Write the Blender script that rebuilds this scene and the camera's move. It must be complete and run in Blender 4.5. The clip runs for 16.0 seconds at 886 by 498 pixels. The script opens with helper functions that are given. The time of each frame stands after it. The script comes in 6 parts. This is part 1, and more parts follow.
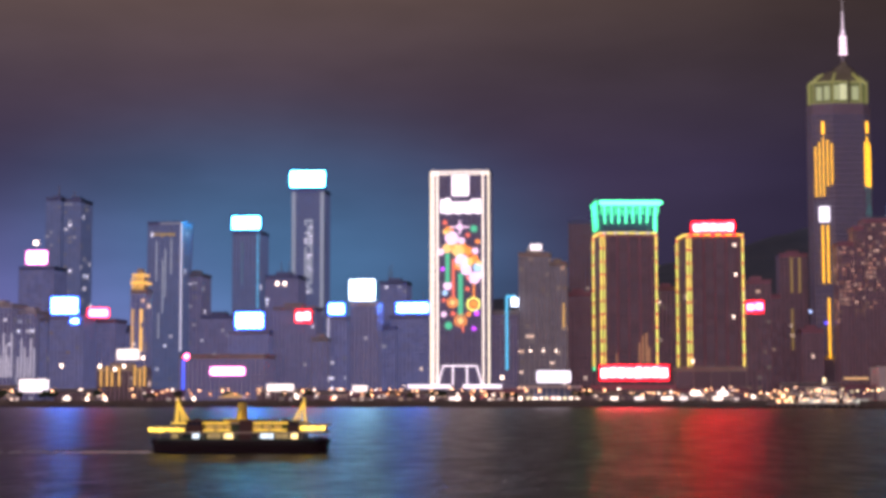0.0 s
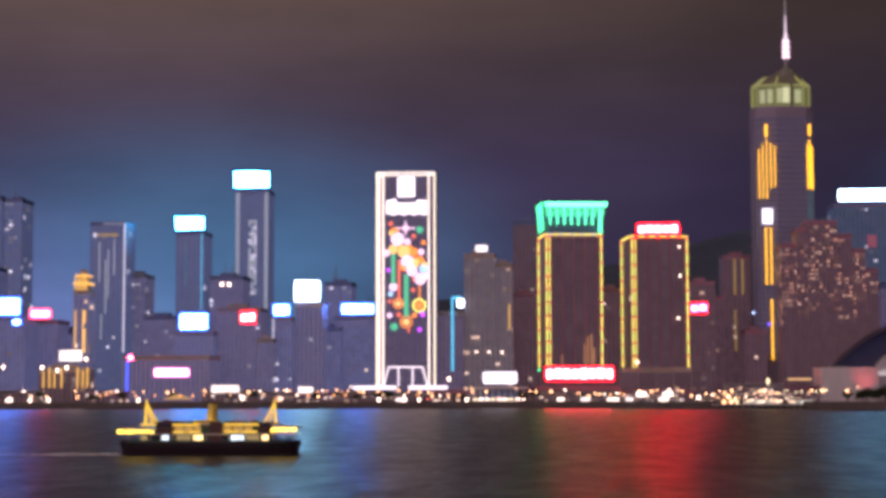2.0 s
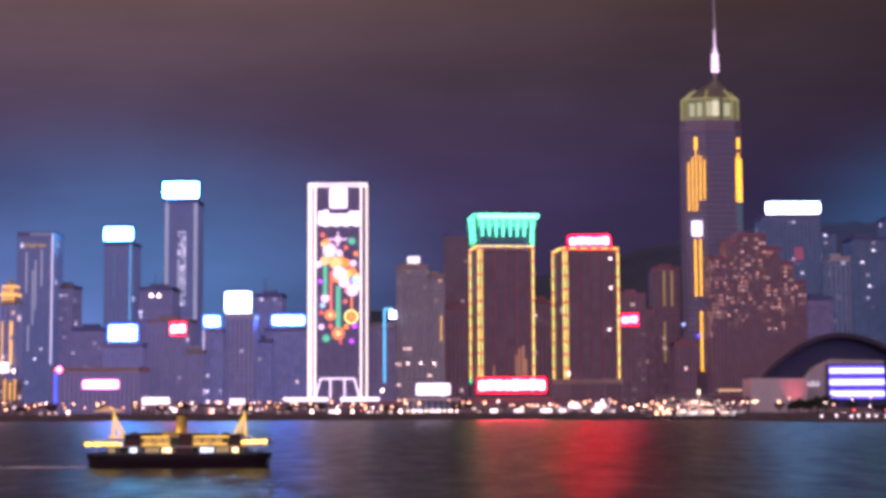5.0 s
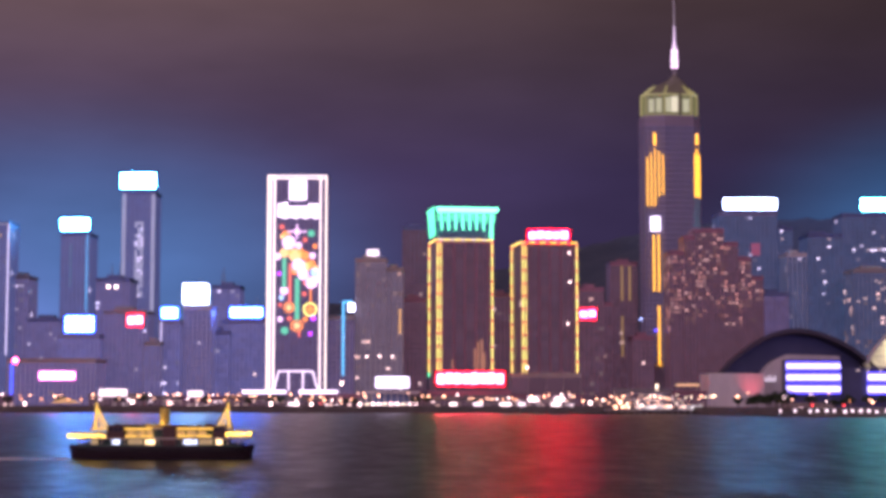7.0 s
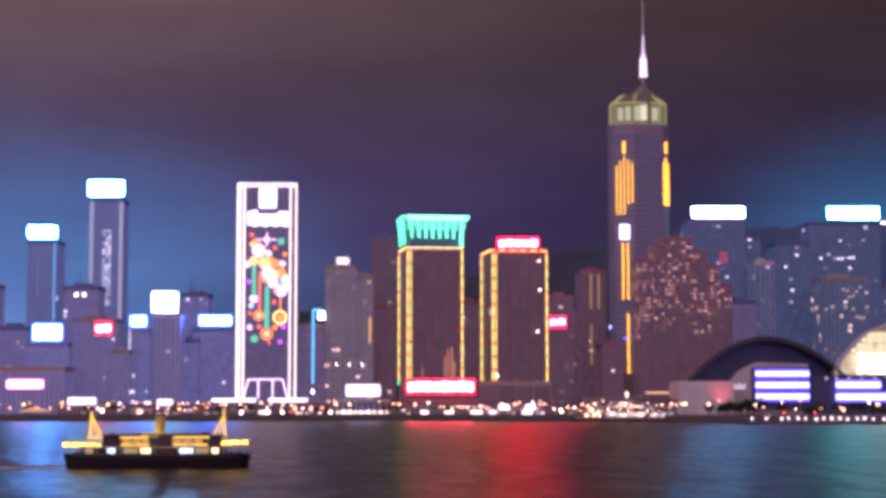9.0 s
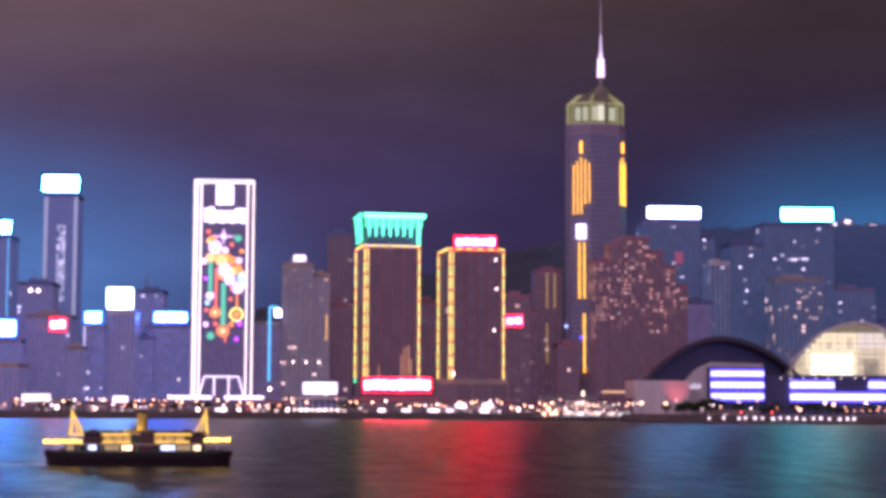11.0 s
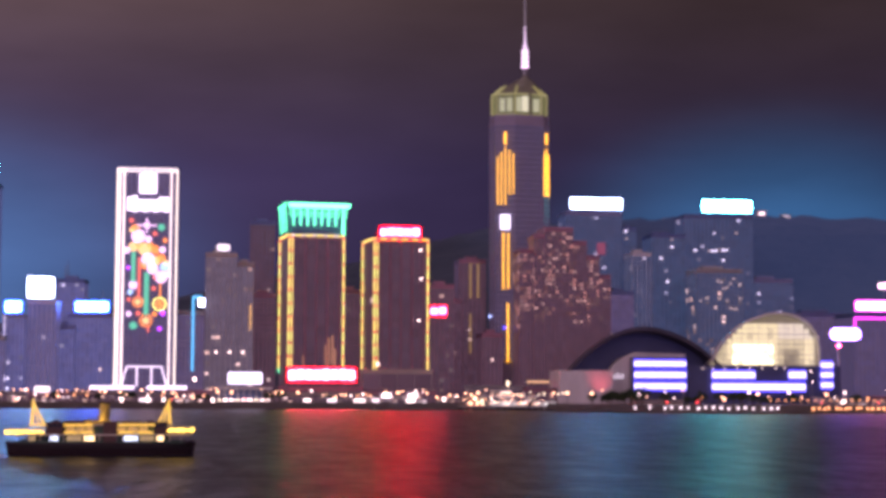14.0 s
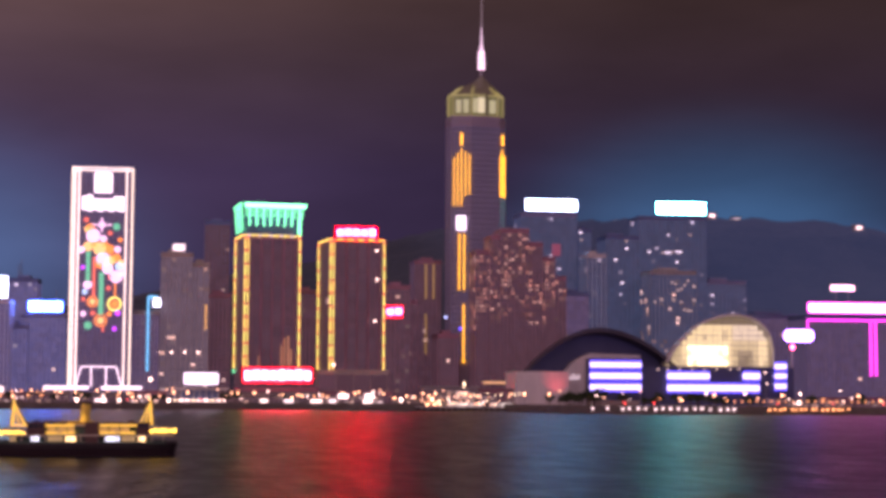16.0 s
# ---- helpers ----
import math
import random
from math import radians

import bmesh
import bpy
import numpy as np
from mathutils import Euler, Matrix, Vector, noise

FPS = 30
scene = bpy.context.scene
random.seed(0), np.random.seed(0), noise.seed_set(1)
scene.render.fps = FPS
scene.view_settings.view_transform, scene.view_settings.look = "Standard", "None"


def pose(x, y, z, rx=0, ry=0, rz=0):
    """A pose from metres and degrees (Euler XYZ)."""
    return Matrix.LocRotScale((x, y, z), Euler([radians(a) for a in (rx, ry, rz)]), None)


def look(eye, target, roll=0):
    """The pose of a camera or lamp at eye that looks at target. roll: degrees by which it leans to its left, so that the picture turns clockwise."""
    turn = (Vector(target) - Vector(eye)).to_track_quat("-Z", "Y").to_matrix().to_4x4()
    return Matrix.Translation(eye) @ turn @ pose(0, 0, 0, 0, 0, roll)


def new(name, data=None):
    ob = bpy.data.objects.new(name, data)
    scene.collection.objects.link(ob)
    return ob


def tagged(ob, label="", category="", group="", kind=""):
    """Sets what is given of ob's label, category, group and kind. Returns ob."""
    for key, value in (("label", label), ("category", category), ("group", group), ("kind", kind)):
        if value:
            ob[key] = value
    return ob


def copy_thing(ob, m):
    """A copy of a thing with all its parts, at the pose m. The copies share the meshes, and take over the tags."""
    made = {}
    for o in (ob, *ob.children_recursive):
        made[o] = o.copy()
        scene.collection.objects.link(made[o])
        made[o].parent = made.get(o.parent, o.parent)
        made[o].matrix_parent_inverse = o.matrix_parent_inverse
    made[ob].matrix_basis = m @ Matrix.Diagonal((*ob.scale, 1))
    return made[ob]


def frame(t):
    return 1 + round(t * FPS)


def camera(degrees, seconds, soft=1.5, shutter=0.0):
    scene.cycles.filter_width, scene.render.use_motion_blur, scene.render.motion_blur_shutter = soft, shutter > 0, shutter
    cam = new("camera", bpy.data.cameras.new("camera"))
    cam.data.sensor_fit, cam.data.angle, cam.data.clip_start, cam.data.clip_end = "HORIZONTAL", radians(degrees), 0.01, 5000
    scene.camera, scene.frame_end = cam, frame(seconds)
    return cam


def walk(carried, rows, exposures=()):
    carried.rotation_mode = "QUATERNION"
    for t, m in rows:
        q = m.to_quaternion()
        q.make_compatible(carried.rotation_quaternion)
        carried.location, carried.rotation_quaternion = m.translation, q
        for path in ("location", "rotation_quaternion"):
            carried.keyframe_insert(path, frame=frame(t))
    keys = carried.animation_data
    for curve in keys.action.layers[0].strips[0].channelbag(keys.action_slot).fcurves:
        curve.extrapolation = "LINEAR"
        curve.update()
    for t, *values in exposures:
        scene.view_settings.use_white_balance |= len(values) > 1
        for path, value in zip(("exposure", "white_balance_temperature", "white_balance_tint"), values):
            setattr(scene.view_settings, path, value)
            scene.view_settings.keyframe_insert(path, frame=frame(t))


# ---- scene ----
# A harbour at night: dark water with a ferry, a lit skyline on the far shore.
cam = camera(29.41, 16.0, soft=4.0)
EYE = 11.2      # deck height over the water
SPEED = -3.1    # metres a second along x
ROWS = [        # seconds, yaw, pitch, lean
    (0.0, 6.180, 4.768, -0.072),
    (0.5, 5.383, 4.695, -0.040),
    (1.0, 5.014, 4.636, -0.021),
    (1.5, 4.595, 4.727, -0.103),
    (2.0, 4.046, 4.804, -0.142),
    (2.5, 3.659, 4.933, -0.260),
    (3.0, 3.391, 5.167, -0.279),
    (3.5, 2.942, 5.231, -0.341),
    (4.0, 2.706, 5.069, -0.276),
    (4.5, 2.120, 4.980, -0.222),
    (5.0, 1.302, 5.186, -0.245),
    (7.5, -0.759, 4.929, 0.041),
    (8.0, -1.222, 5.345, -0.034),
    (8.5, -1.466, 5.230, 0.003),
    (9.0, -1.678, 5.228, -0.030),
    (11.5, -4.049, 5.141, 0.237),
    (12.0, -4.621, 5.098, 0.184),
    (12.5, -4.841, 5.025, 0.230),
    (13.0, -5.194, 4.922, 0.231),
    (13.5, -5.710, 4.854, 0.216),
    (14.0, -6.417, 4.842, 0.202),
    (14.5, -6.942, 4.786, 0.271),
    (15.0, -7.128, 4.785, 0.232),
    (15.5, -7.586, 4.849, 0.223),
    (16.0, -8.189, 4.872, 0.279),
]
walk(cam, [(t, pose(SPEED * (t - 8), 0, EYE, 90 + pitch, 0, yaw) @ pose(0, 0, 0, 0, 0, lean)) for t, yaw, pitch, lean in ROWS],
     [(0, 0.06, 6450, 28), (3.8, 0.12, 6550, 32), (5, 0.21, 6080, 52), (9, 0.30, 6000, 54), (12.5, 0.31, 5600, 51), (13.4, 0.32, 5550, 49), (14.2, 0.16, 6300, 53), (16, 0.11, 6800, 59)])


# ---- night sky ----
def make_sky():
    world = bpy.data.worlds.new("night_sky")
    scene.world = world
    world.use_nodes = True
    nt = world.node_tree
    nt.nodes.clear()
    n, l = nt.nodes.new, nt.links.new
    out, bg = n("ShaderNodeOutputWorld"), n("ShaderNodeBackground")
    tc, sep = n("ShaderNodeTexCoord"), n("ShaderNodeSeparateXYZ")
    l(tc.outputs["Generated"], sep.inputs[0])
    ramp = n("ShaderNodeValToRGB")      # city glow on low cloud, by height
    stops = [(0.0, (0.042, 0.038, 0.080)), (0.06, (0.035, 0.030, 0.063)), (0.13, (0.036, 0.029, 0.058)), (0.19, (0.050, 0.037, 0.043)), (0.26, (0.084, 0.058, 0.040)), (1.0, (0.065, 0.052, 0.050))]
    els = ramp.color_ramp.elements
    els[0].position, els[0].color = stops[0][0], (*stops[0][1], 1)
    els[1].position, els[1].color = stops[-1][0], (*stops[-1][1], 1)
    for p, c in stops[1:-1]:
        els.new(p).color = (*c, 1)
    l(sep.outputs["Z"], ramp.inputs[0])
    mp = n("ShaderNodeMapping")
    mp.inputs["Scale"].default_value = (1.6, 1.6, 5.0)
    l(tc.outputs["Generated"], mp.inputs[0])
    no = n("ShaderNodeTexNoise")
    no.inputs["Scale"].default_value, no.inputs["Detail"].default_value = 2.2, 5.0
    l(mp.outputs[0], no.inputs["Vector"])
    mr = n("ShaderNodeMapRange")
    mr.inputs[1].default_value, mr.inputs[2].default_value = 0.3, 0.7
    mr.inputs[3].default_value, mr.inputs[4].default_value = 0.72, 1.3
    l(no.outputs["Fac"], mr.inputs[0])
    mul = n("ShaderNodeVectorMath")
    mul.operation = "SCALE"
    l(ramp.outputs[0], mul.inputs[0])
    l(mr.outputs[0], mul.inputs["Scale"])
    # brighter towards the business district
    west = n("ShaderNodeMapRange")
    west.interpolation_type = "SMOOTHSTEP"
    west.inputs[1].default_value, west.inputs[2].default_value = -0.3, 0.42
    west.inputs[3].default_value, west.inputs[4].default_value = 1.3, 0.46
    l(sep.outputs["X"], west.inputs[0])
    base = n("ShaderNodeVectorMath")
    base.operation = "SCALE"
    l(mul.outputs[0], base.inputs[0])
    l(west.outputs[0], base.inputs["Scale"])
    # low cloud lit by the signs of the two office districts
    cloud = base.outputs[0]
    for towards, width, colour in (((-0.21, 0.97, 0.065), (0.19, 0.098), (0.014, 0.118, 0.205)), ((-0.36, 0.93, 0.02), (0.16, 0.10), (0.070, 0.058, 0.180)), ((0.30, 0.95, 0.08), (0.13, 0.080), (0.006, 0.100, 0.175)), ((0.38, 0.92, 0.02), (0.12, 0.07), (0.050, 0.030, 0.110))):
        away = n("ShaderNodeVectorMath")
        away.operation = "SUBTRACT"
        l(tc.outputs["Generated"], away.inputs[0])
        away.inputs[1].default_value = towards
        fit = n("ShaderNodeVectorMath")
        fit.operation = "MULTIPLY"
        l(away.outputs[0], fit.inputs[0])
        fit.inputs[1].default_value = (1 / width[0], 1.2, 1 / width[1])
        size = n("ShaderNodeVectorMath")
        size.operation = "LENGTH"
        l(fit.outputs[0], size.inputs[0])
        fade = n("ShaderNodeMapRange")
        fade.interpolation_type = "SMOOTHERSTEP"
        fade.inputs[1].default_value, fade.inputs[2].default_value = 1.35, 0.0
        l(size.outputs["Value"], fade.inputs[0])
        uneven = n("ShaderNodeMath")
        uneven.operation = "MULTIPLY"
        l(fade.outputs[0], uneven.inputs[0])
        l(mr.outputs[0], uneven.inputs[1])
        tint = n("ShaderNodeVectorMath")
        tint.operation = "SCALE"
        tint.inputs[0].default_value = colour
        l(uneven.outputs[0], tint.inputs["Scale"])
        both = n("ShaderNodeVectorMath")
        both.operation = "ADD"
        l(cloud, both.inputs[0])
        l(tint.outputs[0], both.inputs[1])
        cloud = both.outputs[0]
    # the lit city behind the viewer glows on the cloud there
    back = n("ShaderNodeMapRange")
    back.interpolation_type = "SMOOTHSTEP"
    back.inputs[1].default_value, back.inputs[2].default_value = 0.2, -0.6
    back.inputs[3].default_value, back.inputs[4].default_value = 1.0, 8.0
    l(sep.outputs["Y"], back.inputs[0])
    whole = n("ShaderNodeVectorMath")
    whole.operation = "SCALE"
    l(cloud, whole.inputs[0])
    l(back.outputs[0], whole.inputs["Scale"])
    l(whole.outputs[0], bg.inputs["Color"])
    bg.inputs["Strength"].default_value = 1.0
    l(bg.outputs[0], out.inputs[0])


make_sky()


# ---- materials ----
def material(name, colour, rough=0.6, metal=0.0, grain=0.25, size=0.5, bump=0.15, streak=False, spec=0.5):
    """A surface with grain at two scales; size in metres."""
    m = bpy.data.materials.new(name)
    m.use_nodes = True
    nt = m.node_tree
    n, l = nt.nodes.new, nt.links.new
    p = nt.nodes["Principled BSDF"]
    tc = n("ShaderNodeTexCoord")
    vec = tc.outputs["Object"]
    if streak:
        mp = n("ShaderNodeMapping")
        mp.inputs["Scale"].default_value = (1, 1, 0.15)
        l(vec, mp.inputs[0])
        vec = mp.outputs[0]
    big, fine = n("ShaderNodeTexNoise"), n("ShaderNodeTexNoise")
    big.inputs["Scale"].default_value, fine.inputs["Scale"].default_value = 0.12 / size, 1.4 / size
    big.inputs["Detail"].default_value, fine.inputs["Detail"].default_value = 4, 6
    l(vec, big.inputs["Vector"])
    l(vec, fine.inputs["Vector"])
    add = n("ShaderNodeMath")
    add.operation = "MULTIPLY_ADD"
    add.inputs[1].default_value = 0.45
    l(fine.outputs["Fac"], add.inputs[0])
    l(big.outputs["Fac"], add.inputs[2])
    mr = n("ShaderNodeMapRange")
    mr.inputs[1].default_value, mr.inputs[2].default_value = 0.4, 1.05
    mr.inputs[3].default_value, mr.inputs[4].default_value = 1 - grain, 1 + grain
    l(add.outputs[0], mr.inputs[0])
    info = n("ShaderNodeObjectInfo")
    rnd = n("ShaderNodeMapRange")
    rnd.inputs[3].default_value, rnd.inputs[4].default_value = 0.85, 1.15
    l(info.outputs["Random"], rnd.inputs[0])
    both = n("ShaderNodeMath")
    both.operation = "MULTIPLY"
    l(mr.outputs[0], both.inputs[0])
    l(rnd.outputs[0], both.inputs[1])
    sc = n("ShaderNodeVectorMath")
    sc.operation = "SCALE"
    sc.inputs[0].default_value = colour
    l(both.outputs[0], sc.inputs["Scale"])
    l(sc.outputs[0], p.inputs["Base Color"])
    rr = n("ShaderNodeMapRange")
    rr.inputs[3].default_value, rr.inputs[4].default_value = max(0.02, rough - 0.12), min(1, rough + 0.12)
    l(fine.outputs["Fac"], rr.inputs[0])
    l(rr.outputs[0], p.inputs["Roughness"])
    p.inputs["Metallic"].default_value = metal
    p.inputs["Specular IOR Level"].default_value = spec
    if bump:
        b = n("ShaderNodeBump")
        b.inputs["Strength"].default_value, b.inputs["Distance"].default_value = bump, 0.1 * size
        l(fine.outputs["Fac"], b.inputs["Height"])
        l(b.outputs[0], p.inputs["Normal"])
    return m


def glow(name, colour, strength):
    """A lamp, neon tube or light box."""
    m = bpy.data.materials.new(name)
    m.use_nodes = True
    nt = m.node_tree
    p = nt.nodes["Principled BSDF"]
    p.inputs["Base Color"].default_value = (0.3, 0.3, 0.3, 1)
    p.inputs["Emission Color"].default_value = (*colour, 1)
    p.inputs["Emission Strength"].default_value = strength
    return m


def window_glow(name, colour_a, colour_b, low, high, power=3.0):
    """Glowing panes, for lit rooms and for haze over dim ones: each window has its own brightness and tint."""
    m = bpy.data.materials.new(name)
    m.use_nodes = True
    nt = m.node_tree
    n, l = nt.nodes.new, nt.links.new
    p = nt.nodes["Principled BSDF"]
    p.inputs["Base Color"].default_value = (0.03, 0.03, 0.035, 1)
    p.inputs["Roughness"].default_value = 0.4
    geo = n("ShaderNodeNewGeometry")
    pw = n("ShaderNodeMath")
    pw.operation = "POWER"
    pw.inputs[1].default_value = power
    own, turn = n("ShaderNodeObjectInfo"), n("ShaderNodeMath")
    turn.operation = "ADD"
    l(geo.outputs["Random Per Island"], turn.inputs[0])
    l(own.outputs["Random"], turn.inputs[1])
    each = n("ShaderNodeMath")
    each.operation = "FRACT"
    l(turn.outputs[0], each.inputs[0])
    l(each.outputs[0], pw.inputs[0])
    mr = n("ShaderNodeMapRange")
    mr.inputs[3].default_value, mr.inputs[4].default_value = low, high
    l(pw.outputs[0], mr.inputs[0])
    wn = n("ShaderNodeTexWhiteNoise")
    wn.noise_dimensions = "1D"
    l(each.outputs[0], wn.inputs["W"])
    mix = n("ShaderNodeMix")
    mix.data_type = "RGBA"
    mix.inputs[6].default_value, mix.inputs[7].default_value = (*colour_a, 1), (*colour_b, 1)
    l(wn.outputs["Value"], mix.inputs[0])
    l(mix.outputs[2], p.inputs["Emission Color"])
    l(mr.outputs[0], p.inputs["Emission Strength"])
    return m


def water_material():
    m = bpy.data.materials.new("harbour_water")
    m.use_nodes = True
    nt = m.node_tree
    n, l = nt.nodes.new, nt.links.new
    p = nt.nodes["Principled BSDF"]
    p.inputs["Base Color"].default_value = (0.010, 0.014, 0.018, 1)
    p.inputs["IOR"].default_value = 1.33
    p.inputs["Roughness"].default_value = 0.29
    tc = n("ShaderNodeTexCoord")
    height = None
    for scale, detail, w in ((0.05, 2, 0.8), (0.20, 2, 0.7), (0.55, 2, 0.35)):
        mp = n("ShaderNodeMapping")
        mp.inputs["Scale"].default_value = (scale, scale * 0.75, scale)
        mp.inputs["Rotation"].default_value = (0, 0, 0.3 + scale)
        l(tc.outputs["Object"], mp.inputs[0])
        no = n("ShaderNodeTexNoise")
        no.inputs["Scale"].default_value, no.inputs["Detail"].default_value = 1.0, detail
        l(mp.outputs[0], no.inputs["Vector"])
        mad = n("ShaderNodeMath")
        mad.operation = "MULTIPLY_ADD"
        mad.inputs[1].default_value = w
        l(no.outputs["Fac"], mad.inputs[0])
        if height:
            l(height, mad.inputs[2])
        else:
            mad.inputs[2].default_value = 0
        height = mad.outputs[0]
    # wind-ruffled patches
    mp = n("ShaderNodeMapping")
    mp.inputs["Scale"].default_value = (0.16, 0.05, 1)
    l(tc.outputs["Object"], mp.inputs[0])
    patch = n("ShaderNodeTexNoise")
    patch.inputs["Scale"].default_value, patch.inputs["Detail"].default_value = 1.0, 5
    l(mp.outputs[0], patch.inputs["Vector"])
    ruffle = n("ShaderNodeMapRange")
    ruffle.inputs[1].default_value, ruffle.inputs[2].default_value = 0.35, 0.65
    ruffle.inputs[3].default_value, ruffle.inputs[4].default_value = 0.28, 0.38
    l(patch.outputs["Fac"], ruffle.inputs[0])
    l(ruffle.outputs[0], p.inputs["Roughness"])
    b = n("ShaderNodeBump")
    b.inputs["Strength"].default_value, b.inputs["Distance"].default_value = 0.8, 1.6
    l(height, b.inputs["Height"])
    l(b.outputs[0], p.inputs["Normal"])
    return m


WATER = water_material()
STONE = material("seawall_stone", (0.13, 0.115, 0.105), 0.8, size=1.0, bump=0.4)
PAVING = material("promenade_paving", (0.13, 0.115, 0.11), 0.75, size=1.0)
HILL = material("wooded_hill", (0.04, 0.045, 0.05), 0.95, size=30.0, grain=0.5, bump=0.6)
ridge = HILL.node_tree.nodes["Principled BSDF"]     # far backdrop; its emission stands in for lit haze, stronger eastward
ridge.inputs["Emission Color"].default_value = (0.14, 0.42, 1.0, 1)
where, across, haze_emit = (HILL.node_tree.nodes.new("ShaderNode" + kind) for kind in ("TexCoord", "SeparateXYZ", "MapRange"))
haze_emit.inputs[1].default_value, haze_emit.inputs[2].default_value, haze_emit.inputs[3].default_value, haze_emit.inputs[4].default_value = 250, 650, 0.012, 0.060
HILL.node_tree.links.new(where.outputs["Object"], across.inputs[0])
HILL.node_tree.links.new(across.outputs["X"], haze_emit.inputs[0])
HILL.node_tree.links.new(haze_emit.outputs[0], ridge.inputs["Emission Strength"])
GLASS_DARK = material("dark_curtain_wall", (0.15, 0.20, 0.34), 0.42, metal=0.6, size=4.0, grain=0.2, bump=0.03)
GLASS_BLUE = material("blue_curtain_wall", (0.28, 0.31, 0.44), 0.42, metal=0.6, size=4.0, grain=0.2, bump=0.03)
GLASS_BROWN = material("bronze_curtain_wall", (0.42, 0.22, 0.25), 0.42, metal=0.6, size=4.0, grain=0.2, bump=0.03)
CONCRETE = material("grey_concrete", (0.36, 0.35, 0.35), 0.8, size=2.0, streak=True)
BEIGE = material("beige_render", (0.48, 0.42, 0.37), 0.8, size=2.0, streak=True)
PALE = material("pale_cladding", (0.62, 0.61, 0.62), 0.6, size=2.0, streak=True)
OLIVE = material("olive_roof_cladding", (0.20, 0.20, 0.14), 0.5, metal=0.3, size=3.0)
SHAFT = material("grey_granite_shaft", (0.32, 0.28, 0.35), 0.65, metal=0.1, size=4.0, grain=0.15, bump=0.03)
STEEL = material("painted_steel", (0.30, 0.30, 0.32), 0.45, metal=0.6, size=0.3)
ROOF_METAL = material("aluminium_roof", (0.74, 0.74, 0.72), 0.45, metal=0.2, size=3.0, bump=0.05)
BARK = material("bark", (0.12, 0.09, 0.06), 0.9, size=0.2, bump=0.5)
LEAF = material("leaves", (0.05, 0.09, 0.035), 0.7, size=0.5, grain=0.5)
HULL = material("dark_hull_paint", (0.03, 0.015, 0.02), 0.5, size=0.5)
DECK_WHITE = material("cream_deck_paint", (0.75, 0.70, 0.55), 0.5, size=0.5)
DECK_GREEN = material("green_deckhouse_paint", (0.05, 0.10, 0.07), 0.5, size=0.5)
DECK_BROWN = material("brown_deckhouse_paint", (0.10, 0.05, 0.04), 0.5, size=0.5)
FUNNEL = material("yellow_funnel_paint", (0.80, 0.62, 0.10), 0.5, size=0.5)
RUBBER = material("black_rubber", (0.02, 0.02, 0.02), 0.8, size=0.2)
PANE = material("ferry_pane", (0.03, 0.04, 0.05), 0.1, size=0.5, bump=0)
SIGN_RED = material("sign_halo_board", (0.26, 0.012, 0.03), 0.6, size=0.5)
SIGN_BACK = material("sign_housing", (0.10, 0.10, 0.11), 0.5, metal=0.3, size=0.5)

G_WHITE = glow("white_light_box", (0.26, 0.74, 1.0), 36.0)
G_COOL = glow("cool_white_tube", (0.70, 0.86, 1.0), 6.0)
G_FRAME = glow("warm_white_neon", (1.0, 0.88, 0.70), 1.9)
G_CYAN = glow("cyan_light_box", (0.03, 0.62, 1.0), 52.0)
G_CYANTUBE = glow("cyan_neon", (0.02, 0.55, 0.85), 1.3)
G_TEAL = glow("teal_light_box", (0.045, 0.92, 0.86), 30.0)
G_BLUE = glow("blue_neon", (0.03, 0.14, 1.0), 9.0)
G_BLUEBOX = glow("blue_white_light_box", (0.08, 0.26, 1.0), 46.0)
G_ICEBOX = glow("ice_white_light_box", (0.11, 0.60, 1.0), 32.0)
G_VIOLET = glow("violet_glow", (0.07, 0.06, 1.0), 1.9)
G_LILAC = glow("lilac_light_strip", (0.58, 0.58, 1.0), 2.2)
G_RED = glow("red_neon", (1.0, 0.075, 0.075), 34.0)
G_REDROOF = glow("strong_red_neon", (1.0, 0.020, 0.018), 130.0)
G_REDSOFT = glow("red_tube", (1.0, 0.006, 0.018), 7.0)
G_PINKBOX = glow("pink_light_box", (1.0, 0.10, 0.22), 16.0)
G_PINKRIM = glow("pale_pink_halo", (1.0, 0.22, 0.62), 1.6)
G_MAGENTA = glow("magenta_neon", (1.0, 0.05, 0.72), 3.5)
G_PINKWHITE = glow("pink_white_light_box", (1.0, 0.34, 0.72), 8.0)
G_GREEN = glow("green_neon", (0.004, 0.80, 0.30), 2.8)
G_MINT = glow("mint_neon", (0.04, 1.0, 0.42), 4.6)
G_COLLAR = glow("red_bead", (1.0, 0.05, 0.04), 1.6)
G_BEACON = glow("blue_beacon", (0.4, 0.6, 1.0), 2.5)
G_YELLOW = glow("yellow_neon", (1.0, 0.78, 0.11), 2.0)
G_LIME = glow("lime_bulb", (0.92, 0.94, 0.14), 1.8)
G_ORANGE = glow("amber_neon", (1.0, 0.50, 0.0), 2.8)
G_GOLD = glow("gold_glow", (1.0, 0.55, 0.08), 1.1)
G_LAMP = glow("warm_street_bulb", (1.0, 0.52, 0.22), 6.0)
G_LAMPWHITE = glow("white_street_bulb", (1.0, 0.80, 0.60), 5.0)
G_DIMLAMP = glow("dim_warm_bulb", (1.0, 0.55, 0.28), 2.5)
G_AMBERLAMP = glow("amber_street_bulb", (1.0, 0.42, 0.12), 3.0)
G_REDLAMP = glow("red_tail_lamp", (1.0, 0.06, 0.04), 3.0)
G_PURPLE = glow("purple_neon", (0.55, 0.05, 0.9), 1.8)
G_HALL = glow("hall_interior_light", (1.0, 0.86, 0.46), 2.4)
G_FERRY = glow("ferry_yellow_strip", (1.0, 0.70, 0.06), 3.6)
